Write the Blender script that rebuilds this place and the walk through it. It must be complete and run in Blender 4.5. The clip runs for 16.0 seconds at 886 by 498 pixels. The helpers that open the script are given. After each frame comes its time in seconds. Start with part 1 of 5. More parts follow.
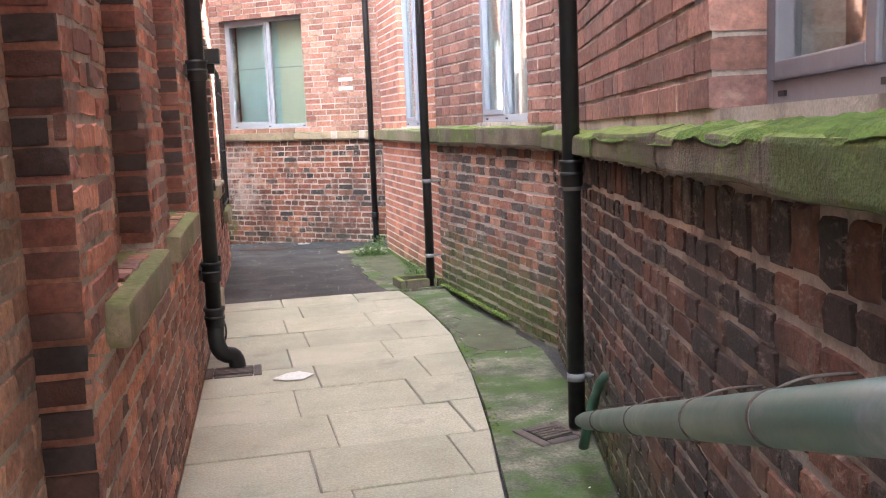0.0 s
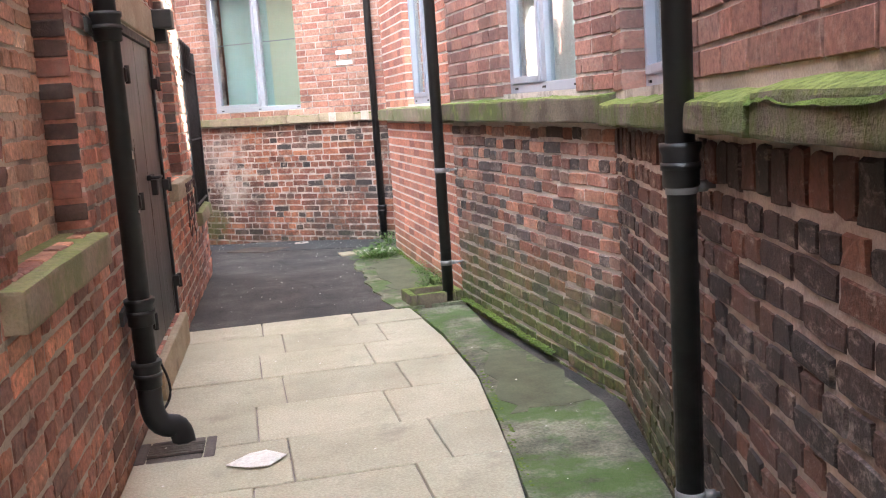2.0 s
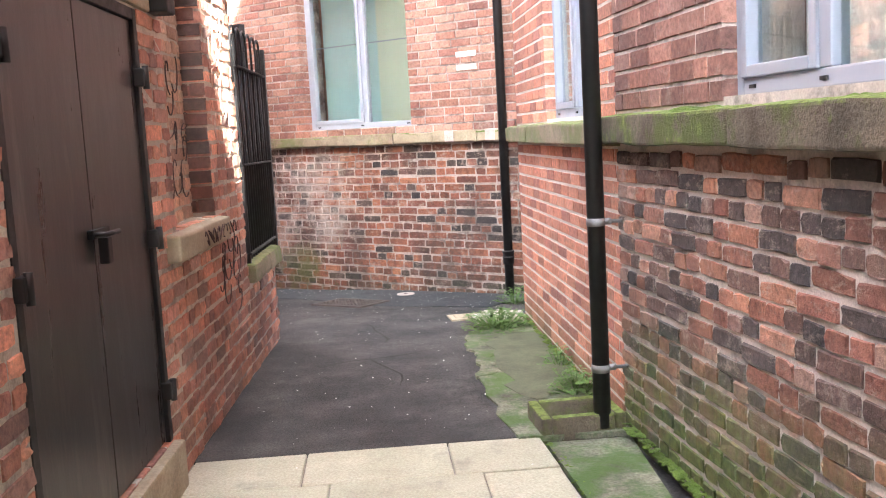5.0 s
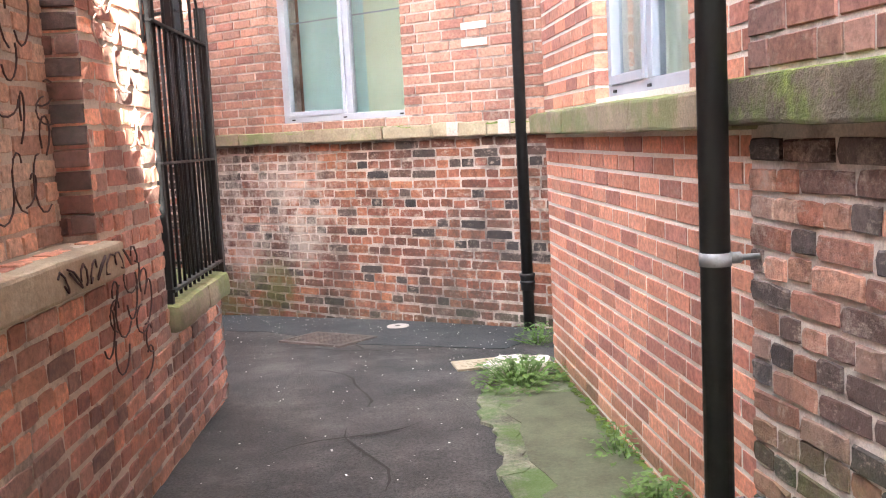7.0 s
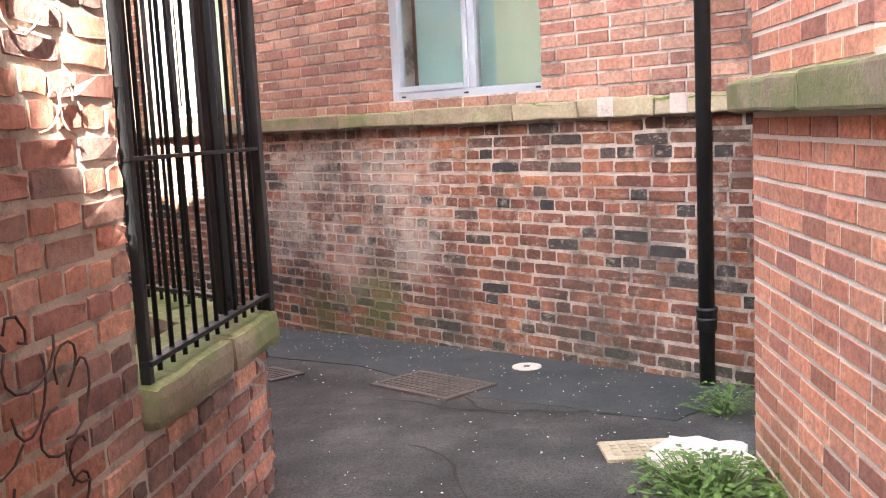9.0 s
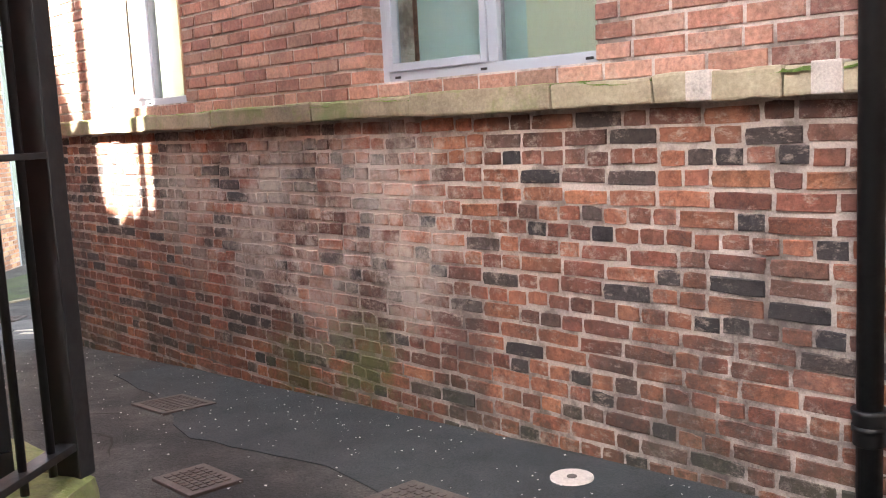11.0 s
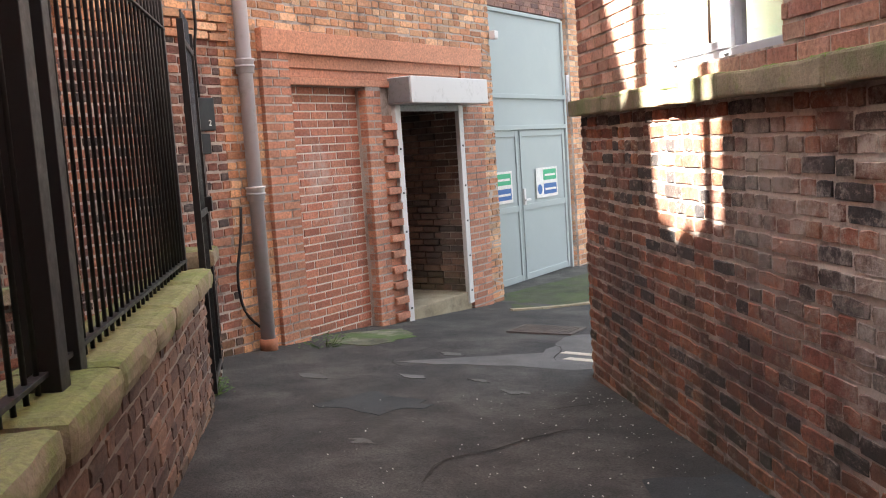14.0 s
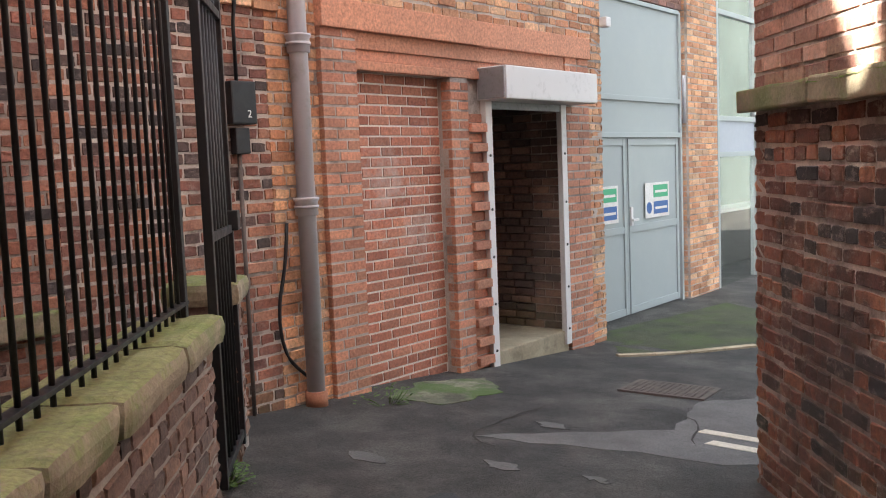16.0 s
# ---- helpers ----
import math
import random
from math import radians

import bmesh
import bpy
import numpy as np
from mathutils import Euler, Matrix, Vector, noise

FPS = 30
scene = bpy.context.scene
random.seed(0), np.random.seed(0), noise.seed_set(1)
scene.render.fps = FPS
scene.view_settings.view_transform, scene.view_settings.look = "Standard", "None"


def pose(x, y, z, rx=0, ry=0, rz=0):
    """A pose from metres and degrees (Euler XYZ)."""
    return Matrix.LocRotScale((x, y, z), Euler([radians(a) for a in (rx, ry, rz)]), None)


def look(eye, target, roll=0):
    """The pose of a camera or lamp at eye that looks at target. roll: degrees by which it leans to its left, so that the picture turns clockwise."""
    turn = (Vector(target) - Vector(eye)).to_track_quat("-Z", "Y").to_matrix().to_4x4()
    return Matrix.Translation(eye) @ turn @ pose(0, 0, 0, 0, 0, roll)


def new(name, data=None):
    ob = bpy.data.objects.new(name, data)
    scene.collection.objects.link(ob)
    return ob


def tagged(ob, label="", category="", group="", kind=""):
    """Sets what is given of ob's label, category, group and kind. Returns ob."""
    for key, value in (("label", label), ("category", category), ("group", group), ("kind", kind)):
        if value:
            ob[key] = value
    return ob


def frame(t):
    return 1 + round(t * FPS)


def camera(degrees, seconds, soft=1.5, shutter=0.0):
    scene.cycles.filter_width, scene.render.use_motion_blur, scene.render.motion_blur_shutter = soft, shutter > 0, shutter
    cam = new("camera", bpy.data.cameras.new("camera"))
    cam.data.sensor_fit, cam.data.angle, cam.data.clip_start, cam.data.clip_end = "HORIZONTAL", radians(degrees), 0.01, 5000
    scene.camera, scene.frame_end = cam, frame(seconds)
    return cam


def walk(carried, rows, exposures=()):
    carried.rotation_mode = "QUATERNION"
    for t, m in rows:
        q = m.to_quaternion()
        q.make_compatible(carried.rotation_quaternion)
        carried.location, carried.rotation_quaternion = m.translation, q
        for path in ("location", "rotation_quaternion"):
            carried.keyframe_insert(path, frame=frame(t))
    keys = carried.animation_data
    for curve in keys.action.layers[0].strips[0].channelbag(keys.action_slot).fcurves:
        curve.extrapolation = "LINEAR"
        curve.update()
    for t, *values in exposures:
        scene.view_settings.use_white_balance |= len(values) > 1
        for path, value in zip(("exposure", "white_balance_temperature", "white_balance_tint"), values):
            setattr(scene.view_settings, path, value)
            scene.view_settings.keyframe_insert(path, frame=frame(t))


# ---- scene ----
cam = camera(51.8, 16.0, soft=1.1)
METRES, EYE, TILT, LEAN, TURN = 13.7, 1.40, -1.0, 0.0, -13.4
ROWS = [
    (0.0, 0.0, 0.0, 0.0, -0.25, -6.2, 2.31),
    (0.5, -0.0033, 0.032, -0.0005, -1.78, -5.69, 3.0),
    (1.0, -0.0018, 0.0619, -0.0004, -1.87, -6.06, 4.77),
    (1.5, -0.0005, 0.0898, 0.0004, 1.83, -6.95, 3.43),
    (2.0, -0.0011, 0.1204, 0.0003, 0.59, -7.34, 3.85),
    (2.5, 0.0015, 0.1503, -0.0005, 3.61, -7.8, 4.38),
    (3.0, -0.0014, 0.179, -0.0005, 5.25, -6.53, 2.95),
    (3.5, -0.0027, 0.209, 0.0002, 4.5, -6.18, 3.3),
    (4.0, -0.0041, 0.2382, 0.0018, 8.59, -5.61, 2.28),
    (6.5, -0.027, 0.3923, 0.0022, 9.14, -5.44, 3.17),
    (7.0, -0.0333, 0.423, 0.0011, 8.83, -5.37, 2.84),
    (7.5, -0.0357, 0.4545, 0.0015, 9.37, -5.39, 4.55),
    (8.0, -0.0398, 0.4837, 0.0022, 13.6, -6.46, 3.24),
    (10.5, -0.0751, 0.6398, 0.0061, 19.4, -5.32, 2.65),
    (11.0, -0.087, 0.6701, 0.0056, 19.51, -6.17, 2.54),
    (11.5, -0.0964, 0.7013, 0.0056, 23.75, -6.07, 2.4),
    (12.0, -0.1105, 0.7296, 0.0069, 32.11, -6.29, 1.76),
    (12.5, -0.1265, 0.7577, 0.0088, 36.59, -5.48, 2.5),
    (13.0, -0.1423, 0.7834, 0.0101, 46.69, -5.91, 2.17),
    (13.5, -0.165, 0.8051, 0.0076, 52.13, -5.66, 1.64),
    (14.0, -0.189, 0.827, 0.0071, 56.61, -5.56, 2.92),
    (14.5, -0.2136, 0.8409, 0.0079, 62.27, -4.71, 0.86),
    (15.0, -0.2423, 0.8563, 0.0085, 59.7, -5.24, 2.19),
    (15.5, -0.2705, 0.8741, 0.0082, 60.81, -4.54, 1.83),
    (16.0, -0.3017, 0.8874, 0.0065, 61.6, -4.71, 1.39),
]
walk(cam, [(t, pose(0, 0, EYE, TILT, LEAN, TURN) @ pose(METRES * x, METRES * y, METRES * z, 90 + pitch, roll, yaw)) for t, x, y, z, yaw, pitch, roll in ROWS],
     [(0.0, 4.9, 5950, 8), (3.5, 5.0, 5950, 8), (7.0, 5.1, 6200, 9), (8.0, 4.95, 6200, 9), (10.5, 4.6, 6300, 9), (11.5, 4.3, 6350, 9), (13.0, 4.0, 6450, 8), (16.0, 3.72, 6500, 9)])

# ---- light ----
SUN_TO = Vector((0.15, -1.0, 0.75)).normalized()
world = bpy.data.worlds.new("sky")
scene.world = world
world.use_nodes = True
wt = world.node_tree
sky = wt.nodes.new("ShaderNodeTexSky")
sky.sky_type = "NISHITA"
sky.sun_disc = False
sky.sun_elevation = math.asin(SUN_TO.z)
sky.sun_rotation = math.atan2(SUN_TO.x, SUN_TO.y)
sky.dust_density = 4.0
sky.ozone_density = 0.6
sky.air_density = 1.0
haze = wt.nodes.new("ShaderNodeHueSaturation")
haze.inputs["Saturation"].default_value = 0.45
wt.links.new(sky.outputs[0], haze.inputs["Color"])
wt.links.new(haze.outputs[0], wt.nodes["Background"].inputs[0])
wt.nodes["Background"].inputs[1].default_value = 0.078
sun_data = bpy.data.lights.new("sun", "SUN")
sun_data.energy, sun_data.angle, sun_data.color = 5.0, radians(0.5), (1.0, 0.93, 0.82)
sun = new("sun", sun_data)
sun.matrix_world = look(SUN_TO * 40, (0, 0, 0))


# ---- materials ----
def nodes_of(name):
    m = bpy.data.materials.new(name)
    m.use_nodes = True
    t = m.node_tree
    return m, t, t.nodes["Principled BSDF"]


def add(t, kind, **values):
    n = t.nodes.new("ShaderNode" + kind)
    for key, value in values.items():
        n.inputs[key.replace("_", " ")].default_value = value
    return n


def ramp(t, fac, stops, constant=False):
    n = t.nodes.new("ShaderNodeValToRGB")
    n.color_ramp.interpolation = "CONSTANT" if constant else "LINEAR"
    while len(n.color_ramp.elements) < len(stops):
        n.color_ramp.elements.new(0.5)
    for e, (p, c) in zip(n.color_ramp.elements, stops):
        e.position = p
        e.color = (*c, 1) if len(c) == 3 else c
    t.links.new(fac, n.inputs[0])
    return n.outputs[0]


def math_node(t, op, a, b=None):
    n = t.nodes.new("ShaderNodeMath")
    n.operation = op
    for i, v in enumerate((a, b)):
        if v is None:
            continue
        if isinstance(v, (int, float)):
            n.inputs[i].default_value = v
        else:
            t.links.new(v, n.inputs[i])
    return n.outputs[0]


def mix(t, fac, a, b, kind="MIX"):
    n = t.nodes.new("ShaderNodeMix")
    n.data_type, n.blend_type = "RGBA", kind
    for i, v in ((0, fac), (6, a), (7, b)):
        if isinstance(v, (int, float)):
            n.inputs[i].default_value = v
        elif isinstance(v, tuple):
            n.inputs[i].default_value = (*v, 1)
        else:
            t.links.new(v, n.inputs[i])
    return n.outputs[2]


def place(t):
    return t.nodes.new("ShaderNodeNewGeometry").outputs["Position"]


def noise_of(t, pos, scale, detail=4.0, rough=0.6, stretch=None):
    if stretch:
        mp = t.nodes.new("ShaderNodeMapping")
        mp.inputs["Scale"].default_value = stretch
        t.links.new(pos, mp.inputs[0])
        pos = mp.outputs[0]
    n = add(t, "TexNoise", Scale=scale, Detail=detail, Roughness=rough)
    t.links.new(pos, n.inputs["Vector"])
    return n.outputs["Fac"]


def bump(t, bsdf, height, strength, distance):
    n = add(t, "Bump", Strength=strength, Distance=distance)
    t.links.new(height, n.inputs["Height"])
    t.links.new(n.outputs[0], bsdf.inputs["Normal"])


def growth(t, pos, colour, low, high, amount, scale=2.2):
    """Moss on a strip of heights, broken by noise, laid over a colour."""
    sep = t.nodes.new("ShaderNodeSeparateXYZ")
    t.links.new(pos, sep.inputs[0])
    n = noise_of(t, pos, scale, 6, 0.7)
    h = t.nodes.new("ShaderNodeMapRange")
    h.inputs[1].default_value, h.inputs[2].default_value = low, high
    h.inputs[3].default_value, h.inputs[4].default_value = 1, 0
    t.links.new(sep.outputs[2], h.inputs[0])
    f = math_node(t, "MULTIPLY", math_node(t, "ADD", n, -0.30), math_node(t, "MULTIPLY", h.outputs[0], 5 * amount))
    f = math_node(t, "MINIMUM", math_node(t, "MAXIMUM", f, 0), 0.9)
    green = ramp(t, noise_of(t, pos, 30), [(0.3, (0.035, 0.055, 0.012)), (0.7, (0.13, 0.17, 0.04))])
    return mix(t, f, colour, green)


def stains(t, pos, col, spots):
    """Ragged stains round given places: (x, y, z, radius, amount, colour)."""
    wild = noise_of(t, pos, 5.0, 8, 0.8)
    for x, y, z, size, amount, colour in spots:
        d = t.nodes.new("ShaderNodeVectorMath")
        d.operation = "DISTANCE"
        d.inputs[1].default_value = (x, y, z)
        t.links.new(pos, d.inputs[0])
        f = math_node(t, "SUBTRACT", 1.0, math_node(t, "DIVIDE", d.outputs["Value"], size))
        f = math_node(t, "ADD", f, math_node(t, "MULTIPLY", math_node(t, "ADD", wild, -0.55), 4.0))
        f = math_node(t, "MULTIPLY", math_node(t, "MINIMUM", math_node(t, "MAXIMUM", math_node(t, "MULTIPLY", f, 1.2), 0.0), 1.0), amount)
        inside = math_node(t, "LESS_THAN", d.outputs["Value"], size * 1.25)
        col = mix(t, math_node(t, "MULTIPLY", f, inside), col, colour)
    return col


def brick_material(name, palette, soot=0.5, lime=0.3, moss=None, relief=0.6, grey=0.34, tone=1.0, spots=()):
    m, t, b = nodes_of(name)
    pos = place(t)
    rnd = t.nodes.new("ShaderNodeObjectInfo").outputs["Random"]
    isl = t.nodes.new("ShaderNodeNewGeometry").outputs["Random Per Island"]
    val = math_node(t, "FRACT", math_node(t, "ADD", rnd, isl))
    palette = [tuple(tone * ((1 - grey) * v + grey * (0.3 * c[0] + 0.6 * c[1] + 0.1 * c[2]) * k) for v, k in zip(c, (1.25, 1.1, 1.0))) for c in palette]
    col = ramp(t, val, [((i + 0.0) / len(palette), c) for i, c in enumerate(palette)], constant=True)
    val2 = math_node(t, "FRACT", math_node(t, "MULTIPLY", val, 17.3))
    col = mix(t, 1.0, col, ramp(t, val2, [(0, (0.72, 0.72, 0.72)), (1, (1.22, 1.2, 1.18))]), "MULTIPLY")
    fine = noise_of(t, pos, 45, 6, 0.7)
    col = mix(t, 0.75, col, ramp(t, fine, [(0.3, (0.36, 0.34, 0.34)), (0.5, (0.9, 0.9, 0.9)), (0.7, (1.5, 1.45, 1.4))]), "MULTIPLY")
    big = noise_of(t, pos, 1.7, 5, 0.62)
    sf = ramp(t, math_node(t, "MULTIPLY", math_node(t, "ADD", big, math_node(t, "MULTIPLY", fine, 0.25)), 0.8), [(0.47, (0, 0, 0)), (0.62, (1, 1, 1))])
    col = mix(t, math_node(t, "MULTIPLY", sf, soot), col, (0.045, 0.036, 0.034))
    lf = ramp(t, noise_of(t, pos, 4.5, 10, 0.85), [(0.54, (0, 0, 0)), (0.68, (1, 1, 1))])
    col = mix(t, math_node(t, "MULTIPLY", lf, lime), col, (0.52, 0.44, 0.38))
    smear = ramp(t, noise_of(t, pos, 13.0, 8, 0.8, (0.7, 0.7, 1.6)), [(0.55, (0, 0, 0)), (0.66, (1, 1, 1))])
    col = mix(t, math_node(t, "MULTIPLY", smear, min(0.75, lime)), col, (0.46, 0.37, 0.31))
    grime = ramp(t, noise_of(t, pos, 7.0, 8, 0.8), [(0.5, (1, 1, 1)), (0.66, (0.35, 0.33, 0.33))])
    col = mix(t, min(0.9, soot + (0.15 if relief > 0.3 else -0.1)), col, grime, "MULTIPLY")
    col = stains(t, pos, col, spots)
    if moss:
        col = growth(t, pos, col, *moss)
    t.links.new(col, b.inputs["Base Color"])
    b.inputs["Roughness"].default_value = 0.88
    bump(t, b, math_node(t, "ADD", fine, math_node(t, "MULTIPLY", noise_of(t, pos, 160, 3), 0.5)), relief, 0.006)
    return m


def rough_material(name, stops, scale=6.0, grain=70.0, rough=0.9, moss=None, relief=0.5, depth=0.004, blotch=None, vary=0.0, top=0.0, speck=(0.66, 1.22), spots=()):
    m, t, b = nodes_of(name)
    pos = place(t)
    n1, n2 = noise_of(t, pos, scale, 6, 0.65), noise_of(t, pos, grain, 4, 0.7)
    col = ramp(t, n1, stops)
    col = mix(t, 0.7, col, ramp(t, n2, [(0.3, (speck[0],) * 3), (0.7, (speck[1],) * 3)]), "MULTIPLY")
    if vary:
        r = t.nodes.new("ShaderNodeObjectInfo").outputs["Random"]
        col = mix(t, vary, col, ramp(t, r, [(0, (0.7, 0.68, 0.64)), (1, (1.2, 1.18, 1.14))]), "MULTIPLY")
    if blotch:
        f = ramp(t, noise_of(t, pos, blotch[1], 6, 0.7), [(blotch[2], (0, 0, 0)), (blotch[2] + 0.12, (1, 1, 1))])
        col = mix(t, math_node(t, "MULTIPLY", f, blotch[3]), col, blotch[0])
    col = stains(t, pos, col, spots)
    if top:
        sep = t.nodes.new("ShaderNodeSeparateXYZ")
        t.links.new(t.nodes.new("ShaderNodeNewGeometry").outputs["Normal"], sep.inputs[0])
        up = math_node(t, "ADD", math_node(t, "MULTIPLY", sep.outputs[2], 0.3), noise_of(t, pos, 7, 6, 0.75))
        f = ramp(t, up, [(0.56, (0, 0, 0)), (0.72, (1, 1, 1))])
        green = ramp(t, noise_of(t, pos, 40), [(0.3, (0.08, 0.11, 0.02)), (0.7, (0.26, 0.33, 0.08))])
        col = mix(t, math_node(t, "MULTIPLY", f, top), col, green)
    if moss:
        col = growth(t, pos, col, *moss)
    t.links.new(col, b.inputs["Base Color"])
    b.inputs["Roughness"].default_value = rough
    bump(t, b, math_node(t, "ADD", n2, n1), relief, depth)
    return m


def paint_material(name, colour, rough=0.4, metal=0.0, wear=(0.3, 0.3, 0.3), worn=0.25, scale=14.0, stretch=None):
    m, t, b = nodes_of(name)
    pos = place(t)
    n = noise_of(t, pos, scale, 7, 0.7, stretch)
    f = ramp(t, n, [(0.56, (0, 0, 0)), (0.74, (1, 1, 1))])
    col = mix(t, math_node(t, "MULTIPLY", f, worn), colour, wear)
    t.links.new(col, b.inputs["Base Color"])
    t.links.new(ramp(t, n, [(0.3, (rough * 0.8,) * 3), (0.7, (min(1, rough * 1.4),) * 3)]), b.inputs["Roughness"])
    b.inputs["Metallic"].default_value = metal
    bump(t, b, noise_of(t, pos, 90, 3), 0.15, 0.002)
    return m


RED = [(0.36, 0.115, 0.062), (0.43, 0.15, 0.075), (0.30, 0.095, 0.06), (0.47, 0.175, 0.085), (0.37, 0.14, 0.09), (0.24, 0.085, 0.06)]
DARK = [(0.13, 0.075, 0.065), (0.085, 0.062, 0.06), (0.2, 0.1, 0.08)]
# dirt near y 9.8 and 8.6, further dark spots along the wall's foot
LOW_SPOT = (0.075, 0.062, 0.058)
brick_left = brick_material("brick_left", RED + [(0.5, 0.2, 0.1), (0.33, 0.15, 0.1)] + DARK[2:], 0.35, 0.3, (-0.2, 0.35, 0.12), 0.7, 0.33, 1.75, ((0.0, 9.8, 0.15, 0.8, 0.6, LOW_SPOT), (-0.1, 8.6, 0.3, 0.7, 0.5, LOW_SPOT), (-0.2, 5.2, 0.15, 0.6, 0.55, LOW_SPOT), (-0.25, 4.2, 0.2, 0.7, 0.55, LOW_SPOT), (-0.3, 3.0, 0.2, 0.8, 0.55, LOW_SPOT), (-0.33, 2.2, 0.4, 0.6, 0.4, LOW_SPOT)))
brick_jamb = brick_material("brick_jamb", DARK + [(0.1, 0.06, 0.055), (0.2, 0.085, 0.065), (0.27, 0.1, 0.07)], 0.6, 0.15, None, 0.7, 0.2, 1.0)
brick_infill = brick_material("brick_infill", [(0.46, 0.27, 0.16), (0.5, 0.34, 0.22), (0.42, 0.22, 0.13), (0.46, 0.33, 0.23), (0.36, 0.2, 0.13)], 0.25, 0.5, None, 0.6, 0.3, 1.5)
brick_right = brick_material("brick_right", RED[:5] + DARK + [(0.09, 0.07, 0.07), (0.17, 0.085, 0.07), (0.4, 0.22, 0.16), (0.46, 0.2, 0.12), (0.07, 0.06, 0.065)], 0.6, 0.65, (-0.15, 0.62, 1.3), 0.9, 0.3, 1.1)
# sooty brick; tone 0.42 also puts the shade of this side into the colour
brick_near_shaded = brick_material("brick_near_shaded", RED[:5] + DARK + [(0.17, 0.085, 0.07), (0.07, 0.055, 0.05), (0.12, 0.06, 0.05)], 0.95, 0.55, (-0.15, 0.45, 0.6), 0.9, 0.28, 0.42)
brick_upper = brick_material("brick_upper", [(0.34, 0.12, 0.08), (0.38, 0.15, 0.1), (0.3, 0.11, 0.08), (0.34, 0.15, 0.11), (0.25, 0.1, 0.08)], 0.35, 0.3, None, 0.3)
brick_pale = brick_material("brick_pale", [(0.48, 0.18, 0.1), (0.53, 0.21, 0.12), (0.45, 0.16, 0.09), (0.5, 0.2, 0.12), (0.36, 0.13, 0.09)], 0.2, 0.3, (-0.15, 0.3, 0.6), 0.25, 0.2, 1.35)
# the second colour makes dark spots, most of them low on the wall
LIME, DARK_SPOT, ALGAE = (0.62, 0.55, 0.49), (0.05, 0.043, 0.043), (0.11, 0.12, 0.035)
FAR_STAINS = ((-0.61, 14.41, 1.1, 0.75, 0.55, LIME), (0.17, 13.75, 1.08, 0.65, 0.52, LIME), (-0.78, 14.55, 0.72, 0.6, 0.5, LIME), (0.31, 13.63, 0.62, 0.45, 0.5, LIME), (-1.4, 15.1, 1.0, 0.7, 0.42, LIME), (-0.3, 14.1, 0.5, 0.5, 0.5, LIME),
              (1.45, 12.67, 0.1, 0.8, 0.65, DARK_SPOT), (0.6, 13.4, 0.0, 0.7, 0.55, DARK_SPOT), (-1.6, 15.2, 0.15, 0.8, 0.6, DARK_SPOT), (-2.9, 16.3, 0.3, 0.8, 0.6, DARK_SPOT), (1.8, 12.4, 0.6, 0.6, 0.45, DARK_SPOT), (0.0, 13.89, 0.12, 0.45, 0.75, ALGAE), (-0.5, 14.3, 0.0, 0.4, 0.6, ALGAE))
brick_far = brick_material("brick_far", RED + RED[:3] + [(0.52, 0.19, 0.085), (0.46, 0.16, 0.08), (0.34, 0.14, 0.09), (0.075, 0.06, 0.065), (0.1, 0.07, 0.065), (0.2, 0.1, 0.08), (0.38, 0.13, 0.075), (0.05, 0.045, 0.052)], 0.85, 0.75, (-0.45, 0.35, 0.2), 0.9, 0.15, 0.8, FAR_STAINS)
brick_far_upper = brick_material("brick_far_upper", [(0.45, 0.19, 0.12), (0.5, 0.25, 0.17), (0.42, 0.16, 0.1), (0.47, 0.22, 0.15), (0.36, 0.13, 0.09)], 0.25, 0.5, None, 0.6, 0.26)
brick_tan = brick_material("brick_tan", [(0.52, 0.24, 0.11), (0.58, 0.31, 0.15), (0.47, 0.2, 0.09), (0.55, 0.28, 0.14), (0.6, 0.36, 0.2)], 0.25, 0.3, None, 0.6, 0.12, 1.25)
brick_block = brick_material("brick_block", [(0.42, 0.14, 0.08), (0.46, 0.17, 0.1), (0.38, 0.13, 0.075), (0.44, 0.17, 0.1)], 0.15, 0.2, None, 0.25, 0.12, 1.15, ((-6.42, 17.0, 1.15, 0.42, 0.5, LIME), (-6.5, 17.35, 0.8, 0.35, 0.45, LIME)))
brick_rub = brick_material("brick_rub", [(0.46, 0.19, 0.11), (0.43, 0.17, 0.1), (0.48, 0.21, 0.12)], 0.15, 0.1, None, 0.2, 0.12, 1.15)
brick_yard = brick_material("brick_yard", RED + DARK[:2] + [(0.44, 0.18, 0.1), (0.3, 0.1, 0.06)], 0.5, 0.3, (-0.5, 0.0, 0.4), 0.7, 0.2, 0.95)
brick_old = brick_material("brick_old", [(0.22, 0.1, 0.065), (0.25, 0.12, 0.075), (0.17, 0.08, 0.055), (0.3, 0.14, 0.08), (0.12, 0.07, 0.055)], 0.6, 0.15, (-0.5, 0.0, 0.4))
GRIME = ((0.11, 0.09, 0.08), 3.4, 0.5, 0.75)
mortar_dark = rough_material("mortar_dark", [(0.3, (0.17, 0.145, 0.125)), (0.7, (0.36, 0.31, 0.27))], 3, 120)
mortar_mid = rough_material("mortar_mid", [(0.3, (0.34, 0.29, 0.25)), (0.7, (0.58, 0.51, 0.45))], 3, 120, blotch=GRIME)
mortar_pale = rough_material("mortar_pale", [(0.3, (0.46, 0.4, 0.36)), (0.7, (0.74, 0.67, 0.61))], 3, 120, blotch=((0.1, 0.085, 0.08), 3.0, 0.5, 0.7))
mortar_far = rough_material("mortar_far", [(0.3, (0.36, 0.3, 0.265)), (0.7, (0.64, 0.56, 0.51))], 3, 120, blotch=((0.12, 0.095, 0.085), 4.0, 0.48, 0.75), spots=FAR_STAINS)
